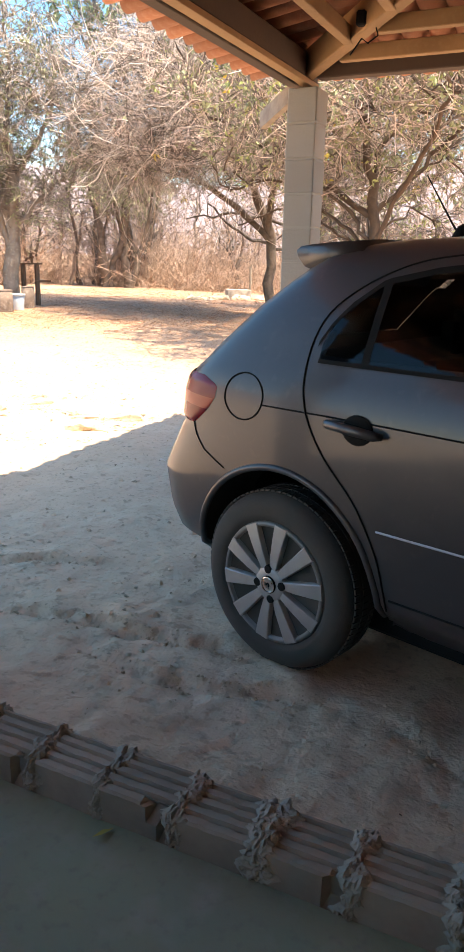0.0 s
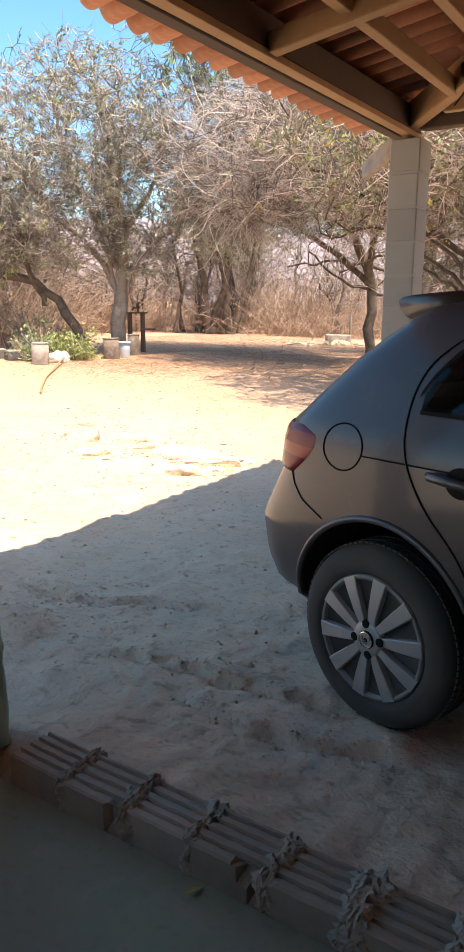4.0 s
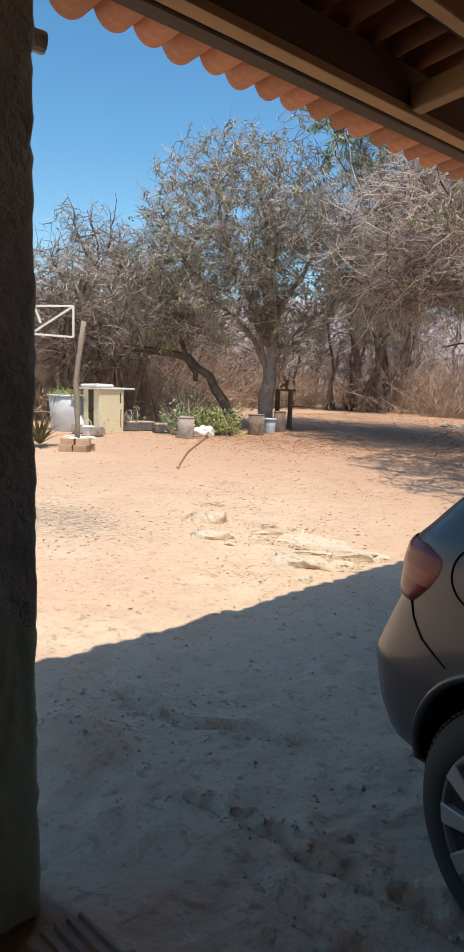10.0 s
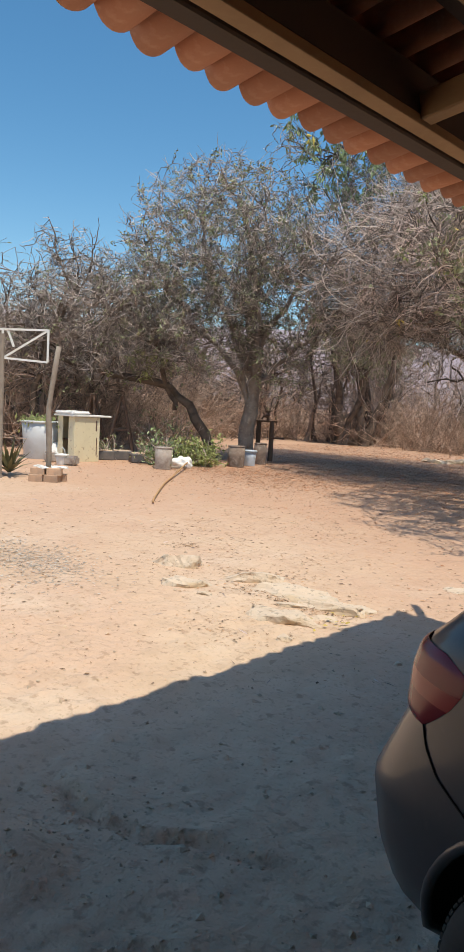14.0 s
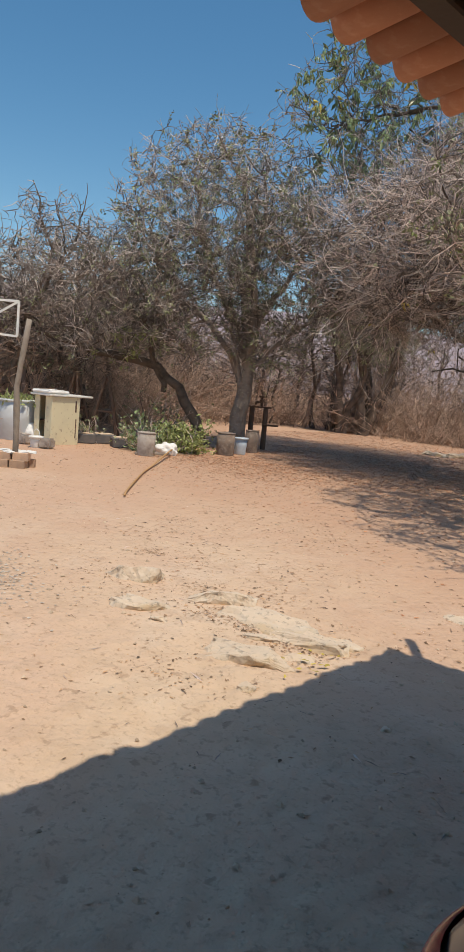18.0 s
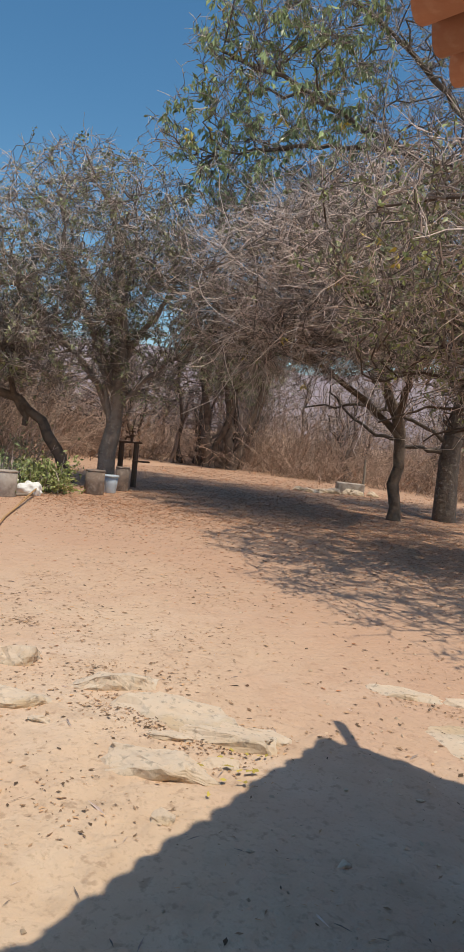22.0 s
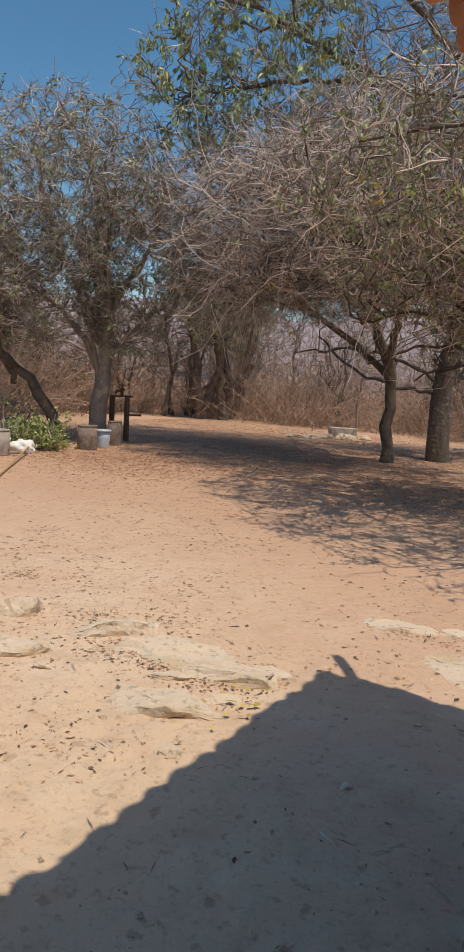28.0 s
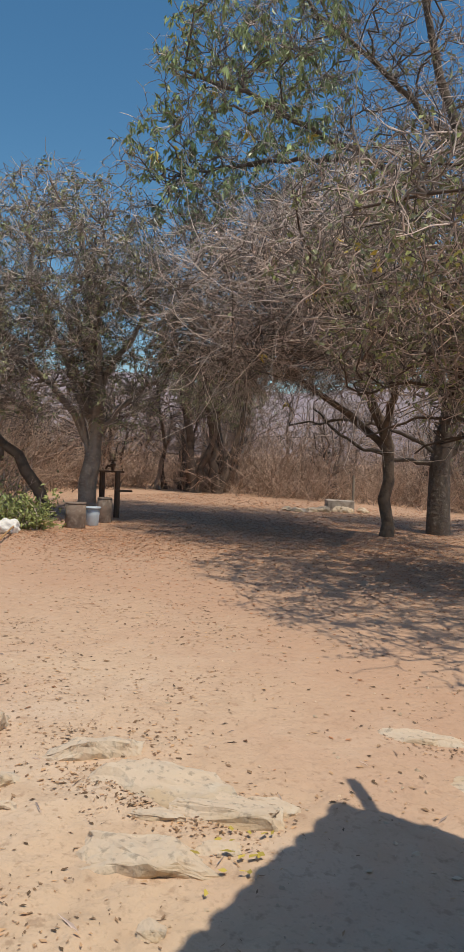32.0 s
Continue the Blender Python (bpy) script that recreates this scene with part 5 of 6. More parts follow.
def wheel(x, sgn):
    hub = part("wheel", lathe([(0.16, -0.02), (0.16, -0.16)], 24), M["black"], car)
    hub.matrix_basis = pose(x, sgn * 0.80, 0.326, 90 * -sgn, 0, 0) if False else pose(x, sgn * 0.80, 0.326, -90 if sgn > 0 else 90, 0, 0)
    prof = [(0.206, -0.004), (0.215, 0.008), (0.235, 0.012), (0.262, 0.010), (0.283, 0.0), (0.297, -0.018), (0.305, -0.05), (0.306, -0.095), (0.303, -0.14), (0.29, -0.172), (0.25, -0.182), (0.2, -0.18)]
    part("tyre", lathe(prof, 56), M["rubber"], hub, "dusty black tyre", smooth=True)
    bm = bmesh.new()
    for k in range(84):
        a = 2 * math.pi * k / 84
        for z0, dz in ((-0.035, 0.022), (-0.08, 0.028), (-0.125, 0.022)):
            b = bmesh.ops.create_cube(bm, size=1)["verts"]
            m = Matrix.Rotation(a + z0, 4, "Z") @ Matrix.Translation((0.3045, 0, z0)) @ Matrix.Diagonal((0.006, 0.017, dz, 1))
            bmesh.ops.transform(bm, matrix=m, verts=b)
    part("tread", bm, M["rubber"], hub)
    part("wheel_well_disc", lathe([(0.0, -0.045), (0.10, -0.05), (0.20, -0.03)], 36), M["liner"], hub, smooth=True)
    cover = part("wheel_cover", lathe([(0.188, -0.012), (0.192, 0.008), (0.203, 0.010), (0.209, 0.002), (0.209, -0.01)], 56), M["cover_edge"], hub, "silver ten-spoke wheel cover", smooth=True)
    for k in range(10):
        a = math.radians(36 * k + 9)
        bm = bmesh.new()
        pts = []
        for r, w, z, t in ((0.045, 0.028, 0.016, 0.02), (0.10, 0.040, 0.018, 0.02), (0.16, 0.050, 0.016, 0.02), (0.204, 0.058, 0.0115, 0.015)):
            pts.append([bm.verts.new((r, s * w / 2 * f, z - d)) for s, f, d in ((-1, 1.0, t), (-1, 0.92, 0.003), (-1, 0.80, 0), (1, 0.80, 0), (1, 0.92, 0.003), (1, 1.0, t))])
        for p, q in zip(pts, pts[1:]):
            for j in range(6):
                bm.faces.new((p[j], p[(j + 1) % 6], q[(j + 1) % 6], q[j]))
        bm.faces.new(pts[0][::-1])
        bm.faces.new(pts[-1])
        ob = part("spoke", bm, M["hubcap"], hub)
        ob.matrix_basis = Matrix.Rotation(a, 4, "Z")
    part("hub_disc", lathe([(0.062, -0.005), (0.06, 0.014), (0.05, 0.02), (0.032, 0.021), (0.0, 0.021)], 32), M["hubcap"], hub, smooth=True)
    for k in range(4):
        ob = part("bolt_hole", lathe([(0.0145, 0.0), (0.0145, 0.0165), (0.011, 0.018), (0.0, 0.018)], 14, at=(0.051, 0, 0.004)), M["black"], hub)
        ob.matrix_basis = Matrix.Rotation(math.radians(90 * k + 8), 4, "Z")
    part("centre_cap", lathe([(0.031, 0.0), (0.030, 0.024), (0.0, 0.026)], 28), M["black"], hub, "plain dark centre cap", smooth=True)
    part("cap_ring", lathe([(0.026, 0.02), (0.0275, 0.0275), (0.0245, 0.0285), (0.023, 0.0255)], 28), M["chrome"], hub)
    bm = bmesh.new()
    tube([(-0.016, 0.010, 0.027), (-0.006, -0.014, 0.027), (0, 0.0, 0.027), (0.006, -0.014, 0.027), (0.016, 0.010, 0.027)], 0.0022, 5, bm)
    part("cap_mark", bm, M["chrome"], hub, "small bright zigzag mark")
    return hub


for x in (0.0, 2.46):
    for sgn in (-1, 1):
        wheel(x, sgn)

# ---------------------------------------------------------------- things in the yard
def put(x, y, rz=0.0, dz=0.0):
    return pose(x, y, ground_relief(x, y) + dz, 0, 0, rz)


def rock(x, y, lx, ly, h, rz, label, seed, name="rock"):
    """An angular rock: the hull of random points, broken up and roughened."""
    r = random.Random(int(seed * 100))
    bm = bmesh.new()
    for k in range(22):
        a, e = r.uniform(0, 6.283), r.uniform(-0.5, 1.0)
        rad = r.uniform(0.72, 1.1) * math.sqrt(max(0.05, 1 - 0.7 * e * e))
        bm.verts.new((rad * math.cos(a), rad * math.sin(a), e * r.uniform(0.7, 1.0)))
    bmesh.ops.convex_hull(bm, input=bm.verts)
    bmesh.ops.delete(bm, geom=[v for v in bm.verts if not v.link_faces], context="VERTS")
    bmesh.ops.triangulate(bm, faces=bm.faces)
    bmesh.ops.subdivide_edges(bm, edges=bm.edges, cuts=6, use_grid_fill=True)
    for v in bm.verts:
        q = v.co * 2.2 + Vector((seed, 0, 0))
        v.co += 0.11 * noise.noise_vector(q) + 0.06 * noise.noise_vector(q * 2.6) + 0.025 * noise.noise_vector(q * 7)
        v.co = Vector((v.co.x * lx, v.co.y * ly, v.co.z * h))
    ob = tagged(part(name, bm, M["boulder"] if name == "boulder" else M["rock"], smooth=False), label, "rock", "rocks in the yard" if name == "rock" else "loose stones")
    ob.matrix_world = put(x, y, rz, -0.42 * h if name == "rock" else h * 0.05)
    return ob


rock(-4.34, 5.20, 0.32, 0.20, 0.17, 40, "pale flat rock showing through the bare earth", 1.3)
rock(-3.86, 5.14, 0.40, 0.24, 0.14, 8, "layered tan rock outcrop flush with the yard", 2.1)
rock(-3.50, 5.12, 0.34, 0.16, 0.11, 20, "cracked tan rock outcrop in the earth", 3.7)
rock(-3.38, 5.28, 0.17, 0.08, 0.06, 30, "thin rock ledge in the earth", 4.9)
rock(-3.72, 4.92, 0.16, 0.07, 0.05, 15, "thin rock ledge in the earth", 4.2)
rock(-3.55, 4.64, 0.36, 0.17, 0.17, 24, "wedge-shaped tan rock with a shaded edge", 5.2)
rock(-3.36, 4.84, 0.12, 0.08, 0.06, 50, "small tan rock beside the wedge", 5.9)
rock(-5.02, 5.02, 0.25, 0.21, 0.27, 40, "rounded pale rock in the earth", 6.8)
rock(-4.50, 4.62, 0.27, 0.15, 0.11, 55, "broken flat rock in the earth", 7.4)
rock(-4.25, 4.57, 0.07, 0.05, 0.05, 10, "broken piece of flat rock", 7.9)
rock(-3.08, 6.50, 0.32, 0.12, 0.08, 14, "low rock ledge with fallen leaves", 8.3)
rock(-2.74, 6.62, 0.16, 0.08, 0.06, 20, "low rock ledge with fallen leaves", 8.8)
rock(-2.40, 6.02, 0.50, 0.36, 0.045, 0, "broad flat grey rock in the earth", 9.1)
rock(-3.28, 4.34, 0.06, 0.05, 0.035, 30, "loose pale stone on the earth", 10.4, "stone")
rock(-2.61, 4.56, 0.03, 0.022, 0.03, 30, "small white stone chip in the shade", 11.4, "stone")
rock(-3.30, 11.45, 0.46, 0.42, 0.55, 30, "large rounded boulder at the foot of the tree", 12.2, "boulder")
rock(-4.95, 17.2, 0.5, 0.4, 0.40, 10, "large boulder under the trees", 13.2, "boulder")
rock(-5.6, 20.4, 0.35, 0.3, 0.3, 40, "boulder under the trees", 14.2, "boulder")
rk = random.Random(21)
for k in range(12):
    t = k / 11
    rock(-10.75 + 1.3 * t + rk.uniform(-0.15, 0.15), 19.7 + 1.7 * t + rk.uniform(-0.3, 0.3), rk.uniform(0.14, 0.3), rk.uniform(0.12, 0.22), rk.uniform(0.10, 0.19), rk.uniform(0, 90), "grey field stone in a low heap", 30 + k * 1.7, "stone")

# low brick tank and thin post beyond the heap
ob = tagged(part("brick_trough", rough_up(box(0.75, 0.4, 0.32, 0.02), 0.012, 7), M["pot"]), "low grey masonry trough beside the stone heap", "trough")
ob.matrix_world = put(-10.0, 21.2, 35, -0.02)
ob = tagged(part("fence_post", tube([(0, 0, -0.1), (0.02, 0, 0.5), (0.0, 0.01, 1.0)], [0.04, 0.036, 0.034], 8), M["wood_post"]), "thin pale fence post in the ground", "post")
ob.matrix_world = put(-9.75, 21.5)

# iron hand-pump stand
pump = thing("pump_stand", put(-11.63, 13.86, 42), "two dark iron posts with a cross bar and valve", "pump stand")
for x in (0.0, -0.30):
    part("post", rough_up(tube([(x, 0.05 * (x < 0), -0.1), (x, 0.05 * (x < 0), 0.4), (x, 0.05 * (x < 0), 0.90)], [0.062, 0.058, 0.056], 9), 0.006, 9), M["rust"], pump)
part("cross_bar", box(0.52, 0.10, 0.035, 0.006, at=(-0.14, 0.02, 0.90)), M["rust"], pump)
part("side_rail", box(0.36, 0.05, 0.04, 0.006, at=(0.12, -0.07, 0.52)), M["rust"], pump)
part("valve", lathe([(0.03, 0.0), (0.03, 0.1), (0.055, 0.11), (0.055, 0.14), (0.02, 0.16), (0.02, 0.2), (0.07, 0.205), (0.07, 0.225), (0.0, 0.23)], 12, at=(-0.10, 0.02, 0.93)), M["rust"], pump)
part("spout", tube([(-0.10, 0.02, 1.02), (-0.20, -0.02, 1.03), (-0.24, -0.04, 0.97)], 0.025, 8), M["rust"], pump)


def pot(x, y, r0, r1, h, mat, label, category="plant pot", name="plant_pot", soil=True, seed=0.0, name_rim="rim"):
    ob = thing(name, put(x, y, 0, -0.01), label, category, "pots and buckets in the yard")
    t = 0.025
    body = lathe([(r0 * 0.97, 0), (r0, 0.02), ((r0 + r1) / 2, h / 2), (r1, h), (r1 - t, h), (r1 - t, h * 0.85), (0, h * 0.84)], 22)
    part("body", rough_up(body, 0.008, 8, seed), mat, ob, smooth=True)
    lip = 0.004 if mat in (M["pot"], M["brown_pot"]) else 0.015
    rim = lathe([(r1 - 0.008, h - 0.02 - lip), (r1 + lip, h - 0.02 - lip * 0.7), (r1 + lip, h), (r1 - 0.02, h + 0.004)], 22)
    part(name_rim, rough_up(rim, 0.004, 8, seed), mat, ob, smooth=True)
    if soil:
        part("soil", rough_up(lathe([(r1 - t, h * 0.86), (r1 * 0.5, h * 0.9), (0, h * 0.92)], 16), 0.01, 9), M["dirt"], ob)
    return ob


pot(-10.85, 11.88, 0.175, 0.175, 0.44, M["brown_pot"], "weathered brown cylindrical pot beside the tree")
pot(-11.16, 12.97, 0.135, 0.135, 0.47, M["brown_pot"], "narrow weathered brown pot beside the tree", seed=3)
pot(-10.93, 12.39, 0.11, 0.135, 0.34, M["blue"], "pale blue plastic bucket between the pots", "bucket", "bucket", False)
pot(-10.78, 9.84, 0.155, 0.158, 0.41, M["pot"], "pale concrete pot standing on the bare earth", seed=5)
for x, y, L in ((-12.4, 9.65, 0.45), (-12.35, 10.1, 0.40), (-11.7, 10.05, 0.40)):
    ob = thing("planter_box", put(x, y, 66), "low dark stained concrete planter of earth", "planter")
    bm = box(L, 0.28, 0.18, 0.015)
    part("body", rough_up(bm, 0.006, 8), M["dark_pot"], ob)
    part("soil", rough_up(box(L - 0.06, 0.22, 0.02, at=(0, 0, 0.175)), 0.01, 9), M["dirt"], ob)

# sack, stick and hose
bm = bmesh.new()
bmesh.ops.create_icosphere(bm, subdivisions=4, radius=1)
for v in bm.verts:
    q = v.co.copy()
    n = noise.noise(q * 1.6) * 0.35 + noise.noise(q * 4) * 0.18
    v.co = Vector((q.x * 0.22, q.y * 0.13, max(-0.5, q.z) * 0.14)) * (1 + n)
ob = tagged(part("sack", bm, M["bag"], smooth=True), "crumpled white plastic sack on the ground", "sack")
ob.matrix_world = put(-10.86, 10.40, 45, 0.07)
ob = tagged(part("stick", tube([(-0.3, 0, 0), (0, 0.01, 0.01), (0.3, 0.0, 0.02)], [0.025, 0.028, 0.022], 7), M["wood_post"]), "short grey stick lying beside the sack", "stick")
ob.matrix_world = put(-10.68, 9.92, 55, 0.03)
hp = []
for x, y in ((-10.95, 10.68), (-10.2, 9.75), (-9.6, 9.0), (-9.1, 8.42), (-8.5, 7.8), (-8.05, 7.35), (-7.75, 7.05), (-7.58, 6.9)):
    hp.append((x, y, ground_relief(x, y) + 0.03))
hp[0] = (*hp[0][:2], hp[0][2] + 0.10)
hp[1] = (*hp[1][:2], hp[1][2] + 0.05)
bm = tube(hp, 0.014, 8)
tagged(part("hose", bm, M["hose"], smooth=True), "ochre garden hose lying across the earth", "hose")

cable = [(x, y, ground_relief(x, y) + 0.012) for x, y in ((-5.2, 2.55), (-5.42, 2.9), (-5.67, 3.27), (-5.81, 3.49), (-5.97, 3.69), (-6.15, 3.83), (-6.34, 3.90))]
tagged(part("cable", tube(cable, 0.011, 7), M["rust"], smooth=True), "thin dark cable lying in a curve on the earth", "cable")

# cabinet carcass
cab = thing("metal_cabinet", put(-12.27, 9.0, 6), "cream painted metal cabinet carcass with an open dark side", "cabinet")
part("front_panel", box(0.03, 0.62, 0.84, 0.006, at=(0.22, 0.0, 0)), M["cream"], cab)
part("back_panel", box(0.03, 0.60, 0.84, 0.006, at=(-0.24, 0.0, 0)), M["cream"], cab)
part("side_panel", box(0.43, 0.03, 0.84, 0.006, at=(-0.01, 0.295, 0)), M["cream"], cab)
part("side_strip", box(0.15, 0.03, 0.84, 0.006, at=(0.128, -0.293, 0)), M["cream"], cab)
part("side_strip", box(0.11, 0.03, 0.84, 0.006, at=(-0.166, -0.293, 0)), M["cream"], cab)
part("inner_lining", box(0.40, 0.02, 0.80, 0.004, at=(-0.01, 0.20, 0.02)), M["rust"], cab, "rusty inner lining")
part("shelf", box(0.42, 0.50, 0.02, 0.004, at=(-0.01, 0, 0.40)), M["rust"], cab)
part("rust_streak", box(0.004, 0.035, 0.20, 0.001, at=(0.237, 0.22, 0.58)), M["rust"], cab, "brown rust streak")
part("rust_streak", box(0.004, 0.022, 0.34, 0.001, at=(0.237, 0.235, 0.12)), M["rust"], cab, "brown rust streak")
part("top", rough_up(box(0.56, 0.96, 0.035, 0.01, at=(-0.01, 0.10, 0.845), segs=2), 0.006, 5), M["white_metal"], cab, "overhanging whitish lid")
part("folded_cloth", rough_up(box(0.50, 0.46, 0.07, 0.025, at=(-0.01, -0.16, 0.88), segs=3), 0.014, 9), M["bag"], cab)
pail = pot(-11.72, 8.27, 0.085, 0.11, 0.20, M["white_metal"], "small white pail with a wire handle", "pail", "pail", False)
part("wire_handle", tube([(-0.11, 0, 0.19), (-0.08, 0, 0.28), (0, 0, 0.32), (0.08, 0, 0.28), (0.11, 0, 0.19)], 0.006, 6), M["white_metal"], pail)
ob = tagged(part("concrete_lump", rough_up(box(0.22, 0.2, 0.17, 0.03, segs=2), 0.02, 6), M["pot"]), "grey concrete lump beside the pail", "concrete block")
ob.matrix_world = put(-11.58, 8.38, 30)
ob = tagged(part("concrete_lump", rough_up(box(0.2, 0.2, 0.18, 0.03, segs=2), 0.02, 6, 4), M["pot"]), "grey concrete lump beside the tub", "concrete block")
ob.matrix_world = put(-12.2, 8.35, 10)

# big tub with plants
tub = pot(-12.95, 8.60, 0.31, 0.37, 0.72, M["tub"], "large grey-white tub with a white rim and green plants", "tub", "water_tub")
rl = np.random.default_rng(5)
z0 = ground_relief(-12.95, 8.60)
pts = np.array([0, 0, 0.70]) + rl.normal(0, 1, (260, 3)) * np.array([0.18, 0.18, 0.05])
part("foliage", leaf_mesh(rl, pts, (0.06, 0.13), M["leaf_bush"], "foliage", -0.4), None, tub, "green seedlings")["kind"] = "stuff"

bm = bmesh.new()
bmesh.ops.create_icosphere(bm, subdivisions=4, radius=1)
for v in bm.verts:
    q = v.co.copy()
    fold = 0.16 * math.sin(7 * math.atan2(q.y, q.x)) * (1 - q.z) * 0.5 + 0.15 * noise.noise(q * 3)
    k = 0.55 + 0.45 * (1 - q.z) * 0.5
    v.co = Vector((q.x * 0.20 * k * (1 + fold), q.y * 0.17 * k * (1 + fold), (max(-0.8, q.z) + 0.8) * 0.19))
ob = tagged(part("cloth_bundle", bm, M["bag"], smooth=True), "crumpled white cloth bundle leaning by the tub", "cloth")
ob.matrix_world = put(-12.62, 8.72, 20, -0.01)

# crooked pole on bricks with a white welded frame
pole = thing("crooked_pole", put(-9.80, 6.78, 0, 0.15), "crooked grey timber pole standing on a brick base", "pole")
part("shaft", rough_up(tube([(0, 0, -0.12), (0.0, 0.0, 0.3), (-0.02, -0.01, 0.6), (-0.015, -0.02, 0.9), (0.01, 0.0, 1.2), (0.035, 0.03, 1.5), (0.06, 0.06, 1.8)], [0.045, 0.040, 0.046, 0.040, 0.036, 0.036, 0.03], 10), 0.014, 7), M["wood_post"], pole, smooth=True)
pile_me = brick_me.copy()
pile_me.materials[0] = M["old_brick"]
base_t = thing("brick_pile", put(-9.78, 6.78, 44), "small base of stacked hollow bricks round the pole", "brick base")
for k, (x, y, z) in enumerate(((-0.16, -0.08, 0), (0.06, -0.08, 0), (-0.10, 0.10, 0), (0.13, 0.10, 0), (-0.14, -0.07, 0.1), (0.09, -0.06, 0.1))):
    ob = new("brick", pile_me)
    ob.parent = base_t
    ob.matrix_basis = pose(x, y, z, 0, 0, rk.uniform(-8, 8))
bm = bmesh.new()
for k in range(7):
    r = bmesh.ops.create_icosphere(bm, subdivisions=2, radius=1)
    c = Vector((rk.uniform(-0.2, 0.2), rk.uniform(-0.12, 0.12), 0.205))
    for v in r["verts"]:
        n = noise.noise_vector(v.co * 1.6 + c * 30)
        v.co = c + Vector(((v.co.x + 0.5 * n.x) * 0.075, (v.co.y + 0.5 * n.y) * 0.06, (v.co.z + 0.5 * n.z) * 0.022))
part("mortar", bm, M["white_metal"], base_t, "whitish mortar smeared on top")
fr = thing("steel_trellis", put(-9.95, 6.80, 44), "white welded metal frame with a diagonal brace fixed to the poles", "trellis")
zlo, zhi, W2 = 1.72, 2.18, -1.25
for nm, a, b in (("top_rail", (0, 0, zhi), (W2, 0, zhi - 0.03)), ("bottom_rail", (0, 0, zlo), (W2, 0, zlo + 0.06)), ("upright", (0, 0, zlo), (0, 0, zhi)), ("upright", (W2, 0, zlo + 0.06), (W2, 0, zhi - 0.03)),
                 ("upright", (-0.66, 0, zlo + 0.03), (-0.66, 0, zhi - 0.02)), ("brace", (-0.65, 0, zlo + 0.03), (0, 0, zhi)), ("brace", (-0.50, 0.01, zlo + 0.20), (-0.60, 0.01, zhi))):
    part(nm, tube([a, b], 0.020, 4), M["white_metal"], fr)
ob = tagged(part("support_pole", tube([(0, 0, -0.1), (0.01, 0, 1.0), (0.0, 0, 2.1)], [0.045, 0.04, 0.035], 8), M["wood_post"]), "thin grey pole under the white frame", "pole")
ob.matrix_world = put(-10.42, 6.33)

# agave tuft
ag = thing("agave", put(-10.6, 6.6), "brownish agave tuft with stiff narrow leaves", "agave")
bm = bmesh.new()
ra = random.Random(3)
for k in range(46):
    a, tilt, L = ra.uniform(0, 6.28), ra.uniform(0.15, 1.25), ra.uniform(0.3, 0.62)
    d = Vector((math.cos(a) * math.sin(tilt), math.sin(a) * math.sin(tilt), math.cos(tilt)))
    s = d.cross(Vector((0, 0, 1))).normalized() * 0.028
    b0 = Vector((0, 0, 0.05))
    v = [bm.verts.new(p) for p in (b0 - s, b0 + s, b0 + d * L * 0.5 + s * 0.9 + Vector((0, 0, 0.03)), b0 + d * L * 0.5 - s * 0.9 + Vector((0, 0, 0.03)), b0 + d * L)]
    bm.faces.new((v[0], v[1], v[2], v[3]))
    bm.faces.new((v[3], v[2], v[4]))
part("leaves", bm, M["agave"], ag)

# timber trestles
for x, y, rz in ((-13.5, 10.95, 48), (-14.08, 10.6, 20)):
    tr = thing("timber_trestle", put(x, y, rz), "dark weathered timber A-frame trestle", "trestle")
    for sx in (-1, 1):
        for sy in (-1, 1):
            part("leg", rough_up(tube([(sx * 0.30, sy * 0.24, -0.05), (sx * 0.17, sy * 0.13, 0.6), (sx * 0.02, sy * 0.02, 1.28)], [0.034, 0.032, 0.03], 6), 0.008, 7), M["rust"], tr)
    part("rung", tube([(-0.19, -0.14, 0.55), (0.19, -0.14, 0.55)], 0.024, 6), M["rust"], tr)
    part("rung", tube([(-0.19, 0.14, 0.55), (0.19, 0.14, 0.55)], 0.024, 6), M["rust"], tr)

# green bush behind the pots
def bush(x, y, rx, ry, rz, n, mat, seed, label, size=(0.05, 0.105)):
    w = Wood(seed)
    z = ground_relief(x, y)
    ob = thing("bush", Matrix.Identity(4), label, "bush")
    m = 46
    dirs = w.rng.normal(0, 0.6, (m, 3)) * np.array([rx, ry, 0]) / max(rx, ry)
    dirs[:, 2] = w.rng.uniform(0.5, 1, m)
    q = np.empty((m, 5, 3))
    q[:, 0] = np.array([x, y, z - 0.02]) + w.rng.normal(0, 0.35, (m, 3)) * np.array([rx, ry, 0])
    for i in range(1, 5):
        dirs = dirs + w.rng.normal(0, 0.25, dirs.shape)
        dirs /= np.linalg.norm(dirs, axis=1, keepdims=True)
        q[:, i] = q[:, i - 1] + dirs * rz / 4 * w.rng.uniform(0.7, 1.2, (m, 1))
    w.keep("s", 4, q, np.full((m, 1), 0.011) * np.linspace(1, 0.4, 5)[None])
    part("stem", w.mesh("s", M["twig"], "stems"), None, ob)
    node = q[:, 1:].reshape(-1, 3)
    pts = np.repeat(node[w.rng.integers(0, len(node), n // 5)], 5, axis=0) + w.rng.normal(0, 0.06, (n // 5 * 5, 3))
    pts[:, 2] = np.maximum(pts[:, 2], z + 0.03)
    part("foliage", leaf_mesh(w.rng, pts, size, M[mat], "foliage", 0.15, 0.5), None, ob)
    return ob


